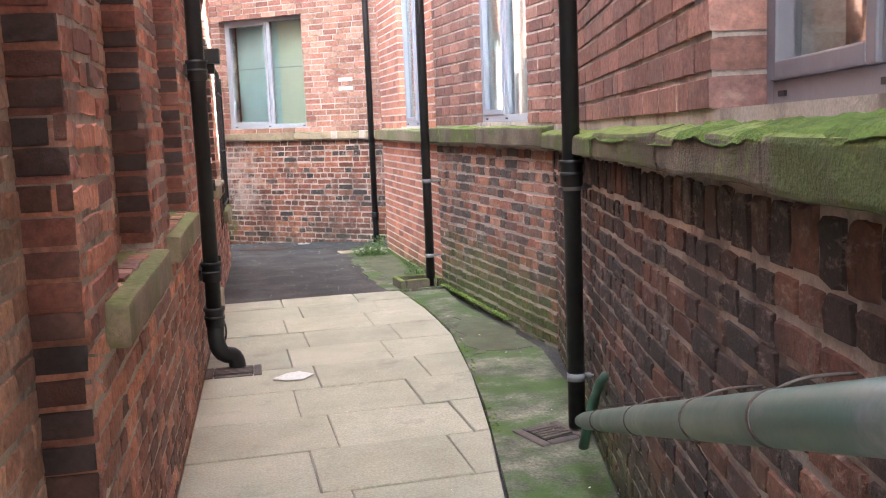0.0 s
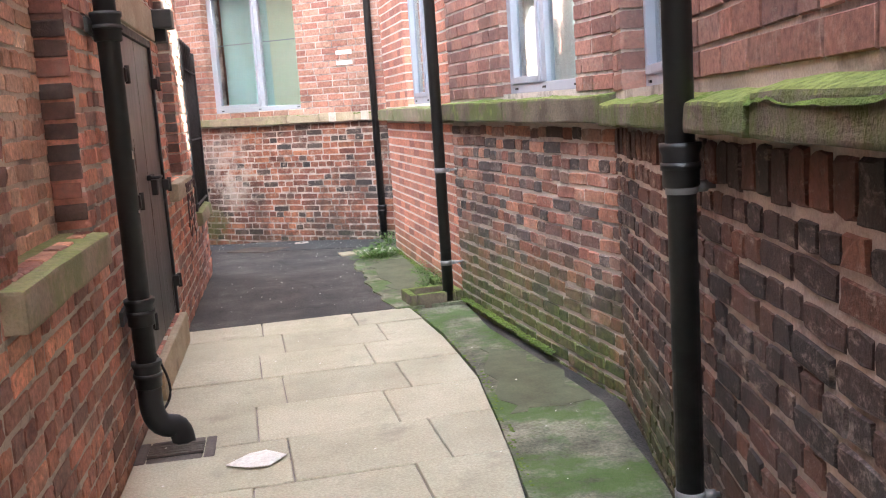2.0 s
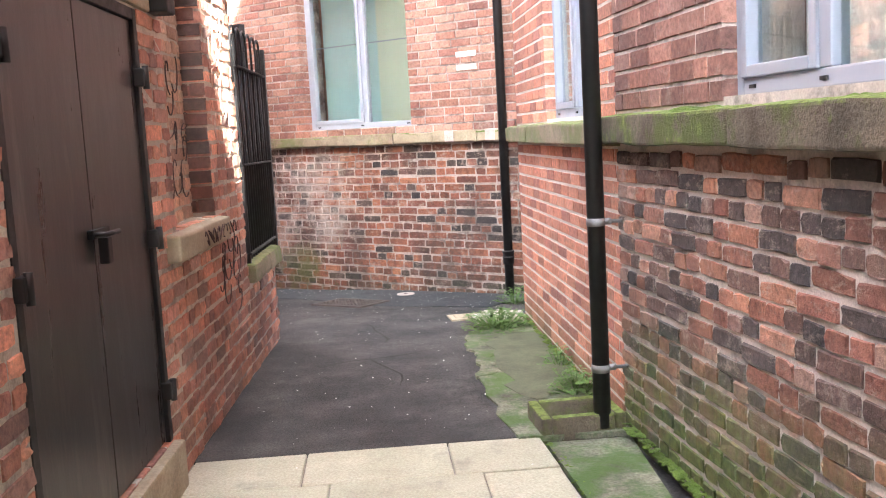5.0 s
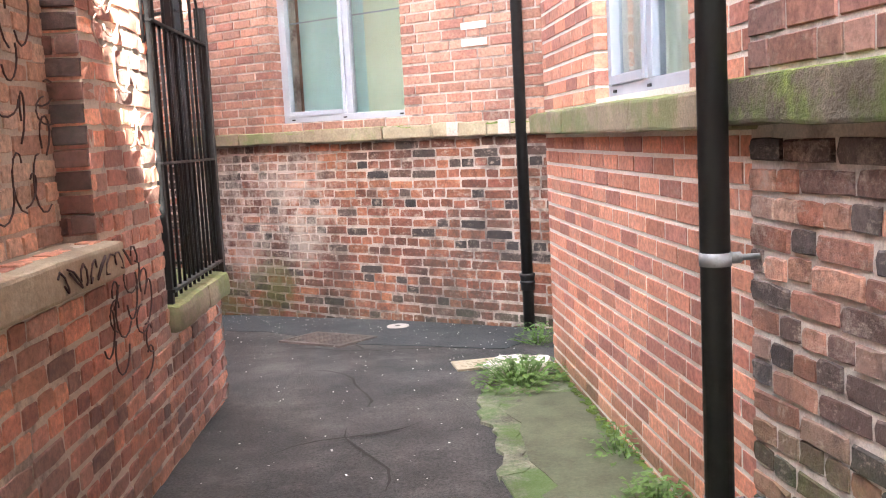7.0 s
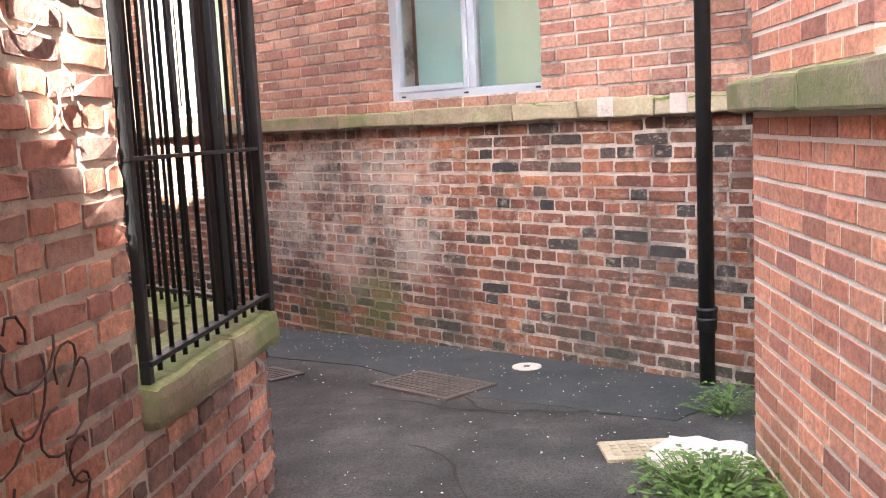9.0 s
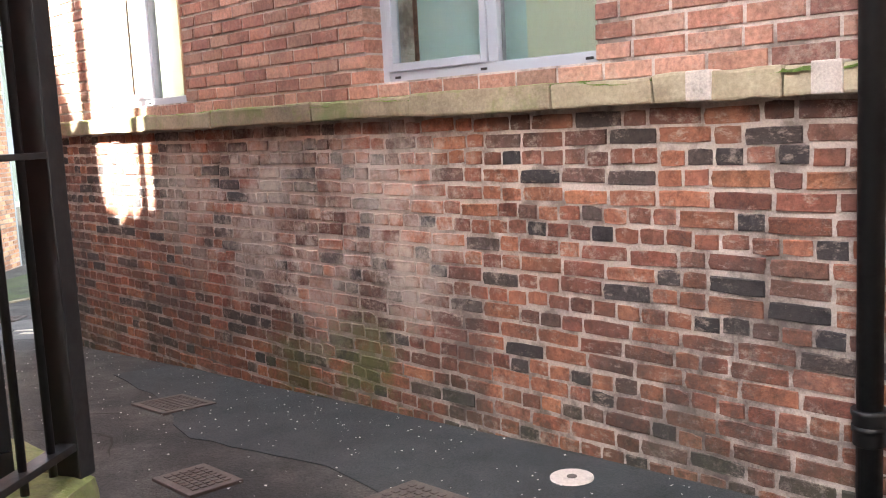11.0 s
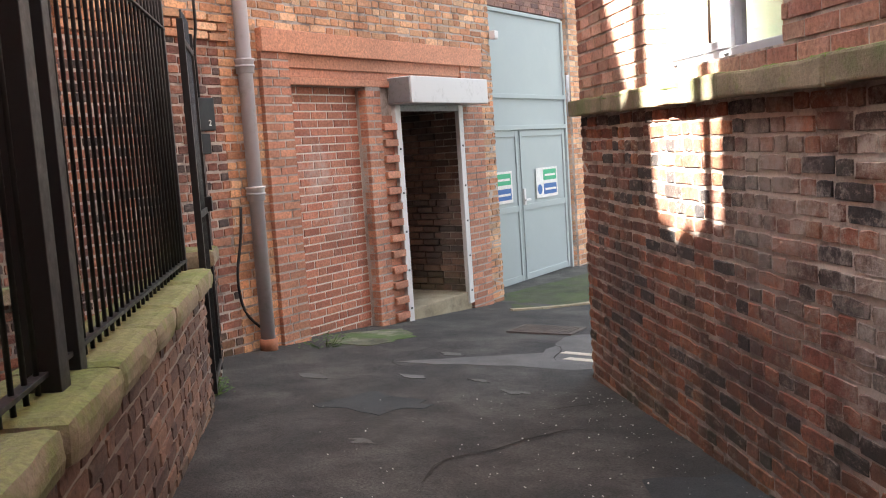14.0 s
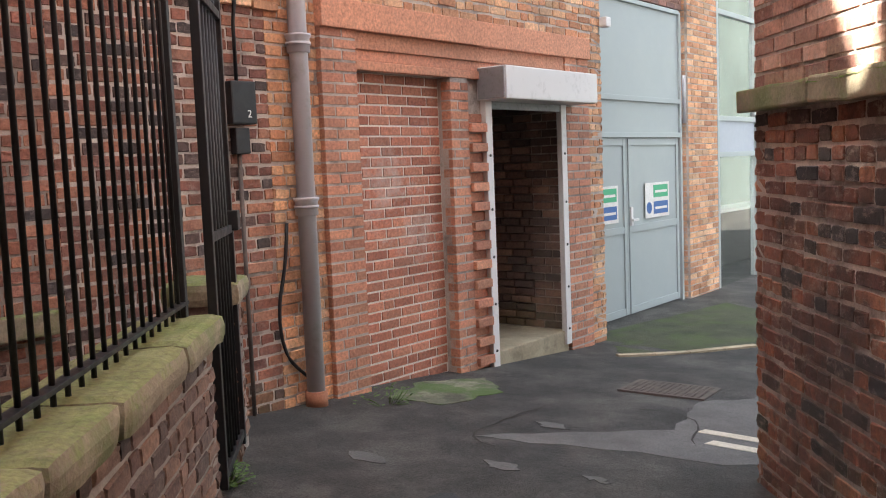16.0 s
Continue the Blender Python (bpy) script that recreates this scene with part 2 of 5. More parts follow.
mortar_left = rough_material("mortar_left", [(0.3, (0.46, 0.41, 0.34)), (0.7, (0.68, 0.62, 0.52))], 3, 120, blotch=GRIME)
mortar_white = rough_material("mortar_white", [(0.3, (0.66, 0.6, 0.52)), (0.7, (0.82, 0.77, 0.7))], 3, 120)
stone = rough_material("sandstone", [(0.3, (0.3, 0.25, 0.17)), (0.7, (0.45, 0.39, 0.28))], 4, 60, 0.9, None, 0.5, 0.006, ((0.16, 0.13, 0.09), 3.0, 0.55, 0.6), 0.4)
stone_green = rough_material("mossy_stone", [(0.3, (0.2, 0.165, 0.115)), (0.7, (0.36, 0.3, 0.21))], 4, 60, 0.92, None, 0.6, 0.008, ((0.13, 0.17, 0.05), 2.4, 0.47, 0.65), 0.4, 0.55)
stone_moss = rough_material("thick_moss_stone", [(0.3, (0.07, 0.058, 0.042)), (0.7, (0.2, 0.165, 0.12))], 5, 70, 0.97, None, 1.0, 0.012, ((0.085, 0.12, 0.022), 2.6, 0.45, 0.8), 0.3, 0.95)
moss_mat = rough_material("moss", [(0.3, (0.07, 0.115, 0.016)), (0.7, (0.2, 0.3, 0.05))], 9, 120, 1.0, None, 1.0, 0.02)
flag_mat = rough_material("paving_flag", [(0.3, (0.37, 0.348, 0.252)), (0.7, (0.51, 0.482, 0.37))], 2.0, 90, 0.85, None, 0.35, 0.003, ((0.22, 0.205, 0.16), 2.6, 0.57, 0.6), 0.35, speck=(0.6, 1.25))
concrete_green = rough_material("green_concrete", [(0.36, (0.085, 0.088, 0.06)), (0.5, (0.17, 0.17, 0.12)), (0.64, (0.29, 0.285, 0.21))], 3.5, 70, 0.95, None, 0.9, 0.012, ((0.07, 0.135, 0.025), 2.3, 0.45, 0.8), speck=(0.35, 1.55))
asphalt = rough_material("asphalt", [(0.34, (0.021, 0.0205, 0.02)), (0.5, (0.04, 0.038, 0.035)), (0.68, (0.08, 0.076, 0.069))], 1.9, 85, 0.8, None, 1.0, 0.014, ((0.14, 0.132, 0.12), 2.3, 0.6, 0.5), speck=(0.05, 2.5))
asphalt_new = rough_material("asphalt_patch", [(0.3, (0.022, 0.027, 0.029)), (0.7, (0.052, 0.058, 0.06))], 3.0, 120, 0.8, None, 1.0, 0.008, speck=(0.3, 1.9))
iron_black = paint_material("black_iron", (0.007, 0.007, 0.008), 0.5, 0.0, (0.025, 0.022, 0.022), 0.4)
door_black = paint_material("dark_door_paint", (0.026, 0.021, 0.019), 0.3, 0.0, (0.15, 0.135, 0.125), 0.6, 3.0, (3.0, 3.0, 0.45))
pipe_grey = paint_material("grey_pipe_paint", (0.42, 0.41, 0.43), 0.5, 0.0, (0.2, 0.2, 0.14), 0.6, 5.0)
rail_green = paint_material("worn_green_rail", (0.11, 0.165, 0.14), 0.4, 0.35, (0.27, 0.255, 0.27), 0.95, 4.0)
green_paint = paint_material("green_paint", (0.05, 0.12, 0.08), 0.5, 0.0, (0.2, 0.2, 0.2), 0.3)
frame_grey = paint_material("grey_window_frame", (0.34, 0.37, 0.43), 0.4, 0.0, (0.4, 0.42, 0.46), 0.12)
frame_dark = paint_material("dark_window_frame", (0.2, 0.19, 0.21), 0.4, 0.0, (0.3, 0.3, 0.3), 0.3)
steel_door = paint_material("grey_steel_door", (0.34, 0.38, 0.38), 0.45, 0.0, (0.42, 0.45, 0.45), 0.4, 2.0)
white_metal = paint_material("white_metal", (0.66, 0.64, 0.63), 0.4, 0.0, (0.35, 0.33, 0.31), 0.5, 8.0)
galvanised = paint_material("galvanised", (0.26, 0.26, 0.27), 0.55, 0.5, (0.12, 0.11, 0.1), 0.8, 30.0)
rust = rough_material("rusty_iron", [(0.3, (0.07, 0.058, 0.052)), (0.7, (0.14, 0.11, 0.095))], 8, 90, 0.75)
terracotta = rough_material("terracotta", [(0.3, (0.33, 0.13, 0.07)), (0.7, (0.42, 0.18, 0.1))], 8, 90, 0.8)
white_matt = rough_material("white_stuff", [(0.3, (0.7, 0.68, 0.64)), (0.7, (0.82, 0.8, 0.76))], 8, 60, 0.8)
road_paint = rough_material("road_paint", [(0.3, (0.5, 0.46, 0.36)), (0.7, (0.7, 0.66, 0.55))], 8, 60, 0.8)
# pale green of the lit rooms, their light put into the colour
pale_room = rough_material("pale_room_sheet", [(0.3, (0.62, 0.68, 0.54)), (0.7, (0.68, 0.74, 0.6))], 0.8, 120, 0.9, None, 0.1, 0.001)
blind_blue = rough_material("blue_curtain", [(0.3, (0.44, 0.64, 0.65)), (0.7, (0.55, 0.74, 0.74))], 0.8, 120, 0.9, None, 0.1, 0.001)
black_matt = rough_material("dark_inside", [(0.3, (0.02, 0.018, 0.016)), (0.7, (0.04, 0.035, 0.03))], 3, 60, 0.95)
green_sign = paint_material("green_sign", (0.02, 0.35, 0.16), 0.4, 0, (0.05, 0.4, 0.2), 0.2)
blue_sign = paint_material("blue_sign", (0.01, 0.09, 0.32), 0.4, 0, (0.05, 0.15, 0.4), 0.2)
leaf_mat = rough_material("weed_leaf", [(0.3, (0.05, 0.11, 0.02)), (0.7, (0.14, 0.24, 0.05))], 20, 60, 0.6)
graffiti = paint_material("graffiti_paint", (0.05, 0.025, 0.022), 0.6, 0, (0.2, 0.1, 0.08), 0.5, 30)
chalk = paint_material("pale_scratch", (0.5, 0.33, 0.26), 0.8, 0, (0.4, 0.2, 0.15), 0.6, 30)

glass, gt, gb = nodes_of("window_glass")
gb.inputs["Base Color"].default_value = (0.9, 0.97, 0.95, 1)
gb.inputs["Roughness"].default_value = 0.02
gb.inputs["Transmission Weight"].default_value = 1.0
gb.inputs["IOR"].default_value = 1.5


# ---- small builders ----
def mesh_ob(name, bm, material, parent=None, label=""):
    me = bpy.data.meshes.new(name)
    bm.normal_update()
    bm.to_mesh(me)
    bm.free()
    me.materials.append(material)
    ob = new(name, me)
    if parent:
        ob.parent = parent
    if label:
        ob["label"] = label
    return ob


def part(name, bm, material, parent, label=""):
    return mesh_ob(name, bm, material, parent, label)


def box(bm, x0, x1, y0, y1, z0, z1, m=None, bevel=0.0):
    r = bmesh.ops.create_cube(bm, size=1.0)
    vs = r["verts"]
    for v in vs:
        v.co = Vector((x0 + (v.co.x + 0.5) * (x1 - x0), y0 + (v.co.y + 0.5) * (y1 - y0), z0 + (v.co.z + 0.5) * (z1 - z0)))
    if bevel:
        es = list({e for v in vs for e in v.link_edges})
        g = bmesh.ops.bevel(bm, geom=es, offset=bevel, segments=2, affect="EDGES", profile=0.6)
        vs = list({v for f in g["faces"] for v in f.verts} | {v for v in vs if v.is_valid})
    if m is not None:
        for v in vs:
            v.co = m @ v.co
    return vs


def boxm(x0, x1, y0, y1, z0, z1, m=None, bevel=0.0):
    bm = bmesh.new()
    box(bm, x0, x1, y0, y1, z0, z1, m, bevel)
    return bm


def tube(bm, points, radius, sides=14, caps=True):
    """A round bar along points."""
    pts = [Vector(p) for p in points]
    rings = []
    for i, p in enumerate(pts):
        d = (pts[min(i + 1, len(pts) - 1)] - pts[max(i - 1, 0)]).normalized()
        up = Vector((0, 0, 1)) if abs(d.z) < 0.9 else Vector((1, 0, 0))
        a = d.cross(up).normalized()
        b = d.cross(a).normalized()
        r = radius[i] if isinstance(radius, (list, tuple)) else radius
        rings.append([bm.verts.new(p + a * r * math.cos(2 * math.pi * k / sides) + b * r * math.sin(2 * math.pi * k / sides)) for k in range(sides)])
    for r0, r1 in zip(rings, rings[1:]):
        for k in range(sides):
            f = bm.faces.new((r0[k], r0[(k + 1) % sides], r1[(k + 1) % sides], r1[k]))
            f.smooth = True
    if caps:
        bm.faces.new(rings[0])
        bm.faces.new(rings[-1][::-1])
    bmesh.ops.recalc_face_normals(bm, faces=bm.faces[:])
    return bm


def arc(p0, p1, p2, n=8):
    p0, p1, p2 = Vector(p0), Vector(p1), Vector(p2)
    return [(1 - s) ** 2 * p0 + 2 * s * (1 - s) * p1 + s * s * p2 for s in [i / n for i in range(n + 1)]]


def ground_z(y):
    ys = [-60, 8.6, 11.5, 13, 15, 16.5, 18.4, 20, 90]
    zs = [0, 0, 0, -0.05, -0.19, -0.31, -0.45, -0.56, -0.62]
    return float(np.interp(y, ys, zs))


def wall_frame(a, b, slope=0.0):
    """Local x along the wall from a, local y out of its face (to the left of a to b), local z up, courses rising by slope."""
    d = (Vector((*b, 0)) - Vector((*a, 0))).normalized()
    n = Vector((-d.y, d.x, 0))
    m = Matrix(((d.x, n.x, 0, a[0]), (d.y, n.y, 0, a[1]), (slope, 0, 1, 0), (0, 0, 0, 1)))
    return m


# ---- brickwork ----
COURSE, LONG, SHORT, JOINT = 0.0765, 0.228, 0.114, 0.0125


def unit_brick(name, seed, wear):
    """A brick of unit size, worn on its front arris; its face looks along +y."""
    rng = random.Random(seed)
    bm = bmesh.new()
    worn = wear > 0.1
    cx, cz = (0.03, 0.10) if worn else (0.018, 0.06)
    lo, hi = (0.1, 2.0) if worn else (0.6, 1.3)
    outer = [(0, 0), (0.5, 0), (1, 0), (1, 0.5), (1, 1), (0.5, 1), (0, 1), (0, 0.5)] if worn else [(0, 0), (1, 0), (1, 1), (0, 1)]
    back = [bm.verts.new((x, 0, z)) for x, z in outer]
    mid, front = [], []
    for k, (x, z) in enumerate(outer):
        middle = worn and k % 2
        x0, z0 = (x + rng.uniform(-0.12, 0.12) if middle and x == 0.5 else x), (z + rng.uniform(-0.12, 0.12) if middle and z == 0.5 else z)
        dx = cx * rng.uniform(lo, hi) * (0.5 if middle else 1.0)
        dz = cz * rng.uniform(lo, hi) * (0.5 if middle else 1.0)
        side_x, side_z = (0 if x == 0.5 else 1 - 2 * x), (0 if z == 0.5 else 1 - 2 * z)
        mid.append(bm.verts.new((x0 + side_x * dx * 0.25 * worn, 0.86 + rng.uniform(-wear * 0.4, 0), z0 + side_z * dz * 0.3 * worn)))
        front.append(bm.verts.new((x0 + side_x * dx, 1 + rng.uniform(-wear * 0.35, wear * 0.2), z0 + side_z * dz)))
    count = len(outer)
    for r0, r1 in ((back, mid), (mid, front)):
        for k in range(count):
            bm.faces.new((r0[k], r0[(k + 1) % count], r1[(k + 1) % count], r1[k]))
    bm.faces.new(front[::-1])
    bmesh.ops.recalc_face_normals(bm, faces=bm.faces[:])
    me = bpy.data.meshes.new(name)
    bm.to_mesh(me)
    bm.free()
    return me


UNITS = {}


def brick_units(material, wear):
    key = (material.name, wear)
    if key not in UNITS:
        UNITS[key] = []
        for k in range(10):
            me = unit_brick("brick", k + 7, wear)
            me.materials.append(material)
            UNITS[key].append(me)
    return UNITS[key]


QUEUE = []


def spans(row_z, z1, u0, u1, holes):
    out = [(u0, u1, True, True)]
    for h0, h1, hz0, hz1 in holes:
        if row_z + 0.5 * COURSE < hz0 or row_z + 0.5 * COURSE > hz1:
            continue
        nxt = []
        for a, b, ea, eb in out:
            if h1 <= a or h0 >= b:
                nxt.append((a, b, ea, eb))
                continue
            if h0 > a:
                nxt.append((a, h0, ea, True))
            if h1 < b:
                nxt.append((h1, b, True, eb))
        out = nxt
    return out


def lay(wall, m, u0, u1, z0, z1, holes, material, near, wear=0.12, proud=0.012, reveal=0.11, header_every=4, seed=1, ends=(True, True), course=COURSE, limit=300):
    """Queue the bricks of one face: those with their middle inside near (u0, u1, z0, z1) become parts, the rest one joined part."""
    rng = random.Random(seed)
    rows = int(round((z1 - z0) / course))
    singles, rest = [], []
    for r in range(rows):
        rz = z0 + r * course
        for a, b, ea, eb in spans(rz, z1, u0, u1, holes):
            header = header_every and r % header_every == header_every - 1
            step = SHORT if header else LONG
            x = a - (rng.uniform(0.3, 0.6) * step if r % 2 else rng.uniform(0, 0.12) * step)
            while x < b - 0.012:
                st = step
                if not header and rng.random() < (0.42 if wear > 0.1 else 0.08):
                    st = SHORT
                st *= rng.uniform(0.96, 1.04)
                l, h = max(x, a), min(x + st - JOINT, b)
                if b - h < 0.035:
                    h = b
                if h - l > 0.02:
                    deep = 0.05
                    if (l - a < 0.002 and ea and (a > u0 + 1e-4 or ends[0])) or (b - h < 0.002 and eb and (b < u1 - 1e-4 or ends[1])):
                        deep = reveal
                        if l - a < 0.002 and a > u0 + 1e-4:
                            l -= 0.006
                        if b - h < 0.002 and b < u1 - 1e-4:
                            h += 0.006
                    back = -deep
                    front = proud * (rng.uniform(0.45, 0.8) if wear > 0.1 else rng.uniform(0.65, 0.8))
                    jz = rng.uniform(-0.0055, 0.0055) if wear > 0.1 else 0
                    loc = m @ Matrix.Translation((l, back, rz + jz)) @ Matrix.Rotation(rng.uniform(-0.02, 0.02) if wear > 0.1 else 0, 4, 'Y') @ Matrix.Diagonal((h - l, front - back, course - JOINT * (rng.uniform(0.8, 1.35) if wear > 0.1 else 1.0), 1))
                    mu, mz = (l + h) / 2, rz + course / 2
                    k = rng.randrange(10)
                    if near and near[0] <= mu <= near[1] and near[2] <= mz <= near[3] and len(singles) < limit:
                        singles.append((loc, k))
                    else:
                        rest.append((loc, k))
                x += st
    QUEUE.append((wall, material, wear, singles, rest))


def slab(name, m, u0, u1, z0, z1, holes, thick, material, label, category="wall", parent=None):
    """The body of a wall behind its bricks, with openings through it."""
    us = sorted({u0, u1, *[min(max(h[i], u0), u1) for h in holes for i in (0, 1)]})
    zs = sorted({z0, z1, *[min(max(h[i], z0), z1) for h in holes for i in (2, 3)]})
    filled = {}
    for i, (a, b) in enumerate(zip(us, us[1:])):
        for j, (c, d) in enumerate(zip(zs, zs[1:])):
            mu, mz = (a + b) / 2, (c + d) / 2
            filled[i, j] = not any(h[0] < mu < h[1] and h[2] < mz < h[3] for h in holes)
    bm = bmesh.new()
    vert = {}

    def v(i, j, s):
        if (i, j, s) not in vert:
            vert[i, j, s] = bm.verts.new(m @ Vector((us[i], -thick * s, zs[j])))
        return vert[i, j, s]
    for (i, j), f in filled.items():
        if not f:
            continue
        bm.faces.new((v(i, j, 0), v(i + 1, j, 0), v(i + 1, j + 1, 0), v(i, j + 1, 0)))
        bm.faces.new((v(i, j, 1), v(i, j + 1, 1), v(i + 1, j + 1, 1), v(i + 1, j, 1)))
        for di, dj, p, q in ((-1, 0, (i, j), (i, j + 1)), (1, 0, (i + 1, j), (i + 1, j + 1)), (0, -1, (i, j), (i + 1, j)), (0, 1, (i, j + 1), (i + 1, j + 1))):
            if not filled.get((i + di, j + dj), False):
                bm.faces.new((v(*p, 0), v(*q, 0), v(*q, 1), v(*p, 1)))
    bmesh.ops.recalc_face_normals(bm, faces=bm.faces[:])
    ob = mesh_ob(name, bm, material, parent)
    if not parent:
        tagged(ob, label, category, kind="structure")
    return ob


def flush_bricks():
    for wall, material, wear, singles, rest in QUEUE:
        units = brick_units(material, wear)
        for loc, k in singles:
            ob = new("brick", units[k])
            ob.parent = wall
            ob.matrix_basis = loc
        if rest:
            data = []
            for me in units:
                co = np.empty(len(me.vertices) * 3)
                me.vertices.foreach_get("co", co)
                data.append((np.c_[co.reshape(-1, 3), np.ones(len(me.vertices))], [tuple(p.vertices) for p in me.polygons]))
            verts, faces, n = [], [], 0
            for loc, k in rest:
                co, polys = data[k]
                verts.append((co @ np.array(loc).T)[:, :3])
                faces += [tuple(i + n for i in p) for p in polys]
                n += len(co)
            me = bpy.data.meshes.new("brickwork")
            me.from_pydata(np.concatenate(verts).tolist(), [], faces)
            me.materials.append(material)
            ob = new("brickwork", me)
            ob.parent = wall
            ob["kind"] = "stuff"


def stones(thing, m, u0, u1, z0, z1, out, back, material, length, seed, label="", name="stone", bevel=0.012, jitter=0.006, fall=0.0):
    """A run of dressed stones as parts."""
    rng = random.Random(seed)
    u = u0
    while u < u1 - 0.01:
        e = min(u + length * rng.uniform(0.75, 1.2), u1)
        if u1 - e < 0.25:
            e = u1
        bm = bmesh.new()
        box(bm, u + 0.003, e - 0.003, -back, out + rng.uniform(-jitter, jitter), z0 + rng.uniform(-jitter, 0), z1 + rng.uniform(-jitter, jitter), None, bevel)
        bmesh.ops.subdivide_edges(bm, edges=[x for x in bm.edges if x.calc_length() > 0.2], cuts=5, use_grid_fill=True)
        for v in bm.verts:
            if v.co.z > (z0 + z1) / 2:
                v.co.z -= fall * (v.co.y + back) / (out + back)
            q = m @ v.co
            v.co = q + Vector([noise.noise(q * 9 + Vector((s, 0, 0))) * 0.010 for s in (0, 31, 57)])
        part(name, bm, material, thing, label)
        u = e


def group_empty(name, label, category, group="", kind="", at=(0, 0, 0)):
    ob = new(name)
    ob.location = at
    ob.empty_display_size = 0.1
    return tagged(ob, label, category, group, kind)


# ---- the plan ----
SL = 0.0085
LEFT = wall_frame((0.03, 10.80), (-0.423, 0.12), -SL)      # local x runs back towards the start
NEAR = wall_frame((0.42, -0.58), (2.08, 5.55), 0.0)
MIDDLE = wall_frame((2.08, 5.55), (1.93, 8.15), 0.014)
PALE = wall_frame((1.945, 8.13), (1.915, 10.95), 0.013)
FAR = wall_frame((2.60, 11.70), (-3.47, 16.82), 0.0128)
FENCE = wall_frame((-4.70, 14.56), (0.03, 10.80), 0.0)


def ly(y):
    """Local x on the left wall of a place along the alley."""
    return (10.80 - y) / 0.9991
SHOP = wall_frame((-7.0, 20.12), (-6.08, 14.45), 0.0)
DOORS = wall_frame((-7.93, 22.95), (-7.44, 20.15), 0.0)
plain_brick = brick_material("plain_brick", [(0.36, 0.15, 0.09), (0.38, 0.16, 0.1)], 0.4, 0.2)


def prism(m, outline, y0, y1):
    """An upright plate of a given outline (local x, z) between two local depths."""
    b = bmesh.new()
    f0 = [b.verts.new(m @ Vector((x, y0, z))) for x, z in outline]
    f1 = [b.verts.new(m @ Vector((x, y1, z))) for x, z in outline]
    b.faces.new(f0)
    b.faces.new(f1[::-1])
    for k in range(len(outline)):
        n = (k + 1) % len(outline)
        b.faces.new((f0[k], f0[n], f1[n], f1[k]))
    bmesh.ops.recalc_face_normals(b, faces=b.faces[:])
    return b


# ---- ground ----
bm = bmesh.new()
xs = [-300, -60, -20, -12] + [-9 + 0.5 * i for i in range(27)] + [6, 20, 60, 300]
ys = [-300, -60, -20, -5, 0, 2, 4, 6, 8.085, 8.095] + [8.6 + 0.4 * i for i in range(42)] + [27, 34, 60, 300]
grid = [[bm.verts.new((x, y, ground_z(y) - (0.045 if y < 8.09 else 0.0) + 0.010 * noise.noise(Vector((x * 0.8, y * 0.8, 0))) * (1 if y > 8.1 else 0))) for x in xs] for y in ys]
for j in range(len(ys) - 1):
    for i in range(len(xs) - 1):
        bm.faces.new((grid[j][i], grid[j][i + 1], grid[j + 1][i + 1], grid[j + 1][i]))
ground = tagged(mesh_ob("ground", bm, asphalt), "worn dark grey asphalt lane with patches and grit", "ground", kind="structure")


def patch_mesh(name, outline, material, lift, label, category, parent=None, thick=0.006):
    """A thin sheet laid over the ground, cut into small faces that follow it."""
    b = bmesh.new()
    b.faces.new([b.verts.new((x, y, 0)) for x, y in outline])
    bmesh.ops.triangulate(b, faces=b.faces[:])
    for _ in range(2):
        bmesh.ops.subdivide_edges(b, edges=[e for e in b.edges if e.calc_length() > 0.45], cuts=1)
        bmesh.ops.triangulate(b, faces=b.faces[:])
    for v in b.verts:
        v.co.z = ground_z(v.co.y) + lift + 0.010 * noise.noise(Vector((v.co.x * 0.8, v.co.y * 0.8, 0))) * (1 if v.co.y > 8.1 else 0)
    r = bmesh.ops.extrude_face_region(b, geom=b.faces[:])
    low = [g for g in r["geom"] if isinstance(g, bmesh.types.BMVert)]
    for v in low:
        v.co.z -= thick + 0.02
    bmesh.ops.recalc_face_normals(b, faces=b.faces[:])
    ob = mesh_ob(name, b, material, parent)
    return tagged(ob, label, category, kind="structure") if not parent else ob


def wobble(points, amount, seed, n=6):
    """An outline with a broken edge."""
    rng = random.Random(seed)
    out = []
    for (x0, y0), (x1, y1) in zip(points, points[1:] + points[:1]):
        for k in range(n):
            s = k / n
            w = amount if k else 0
            out.append((x0 + (x1 - x0) * s + rng.uniform(-w, w), y0 + (y1 - y0) * s + rng.uniform(-w, w)))
    return out


def kerb_x(y):
    return float(np.interp(y, [-3, 2.0, 3.2, 4.0, 5.0, 6.2, 7.3, 8.1], [0.3, 0.72, 0.97, 1.15, 1.34, 1.51, 1.535, 1.50]))


def right_x(y):
    return float(np.interp(y, [-3, -0.58, 5.55, 8.15], [-0.23, 0.42, 2.08, 1.93]))


def left_x(y):
    return 0.03 - (10.80 - y) * 0.0424


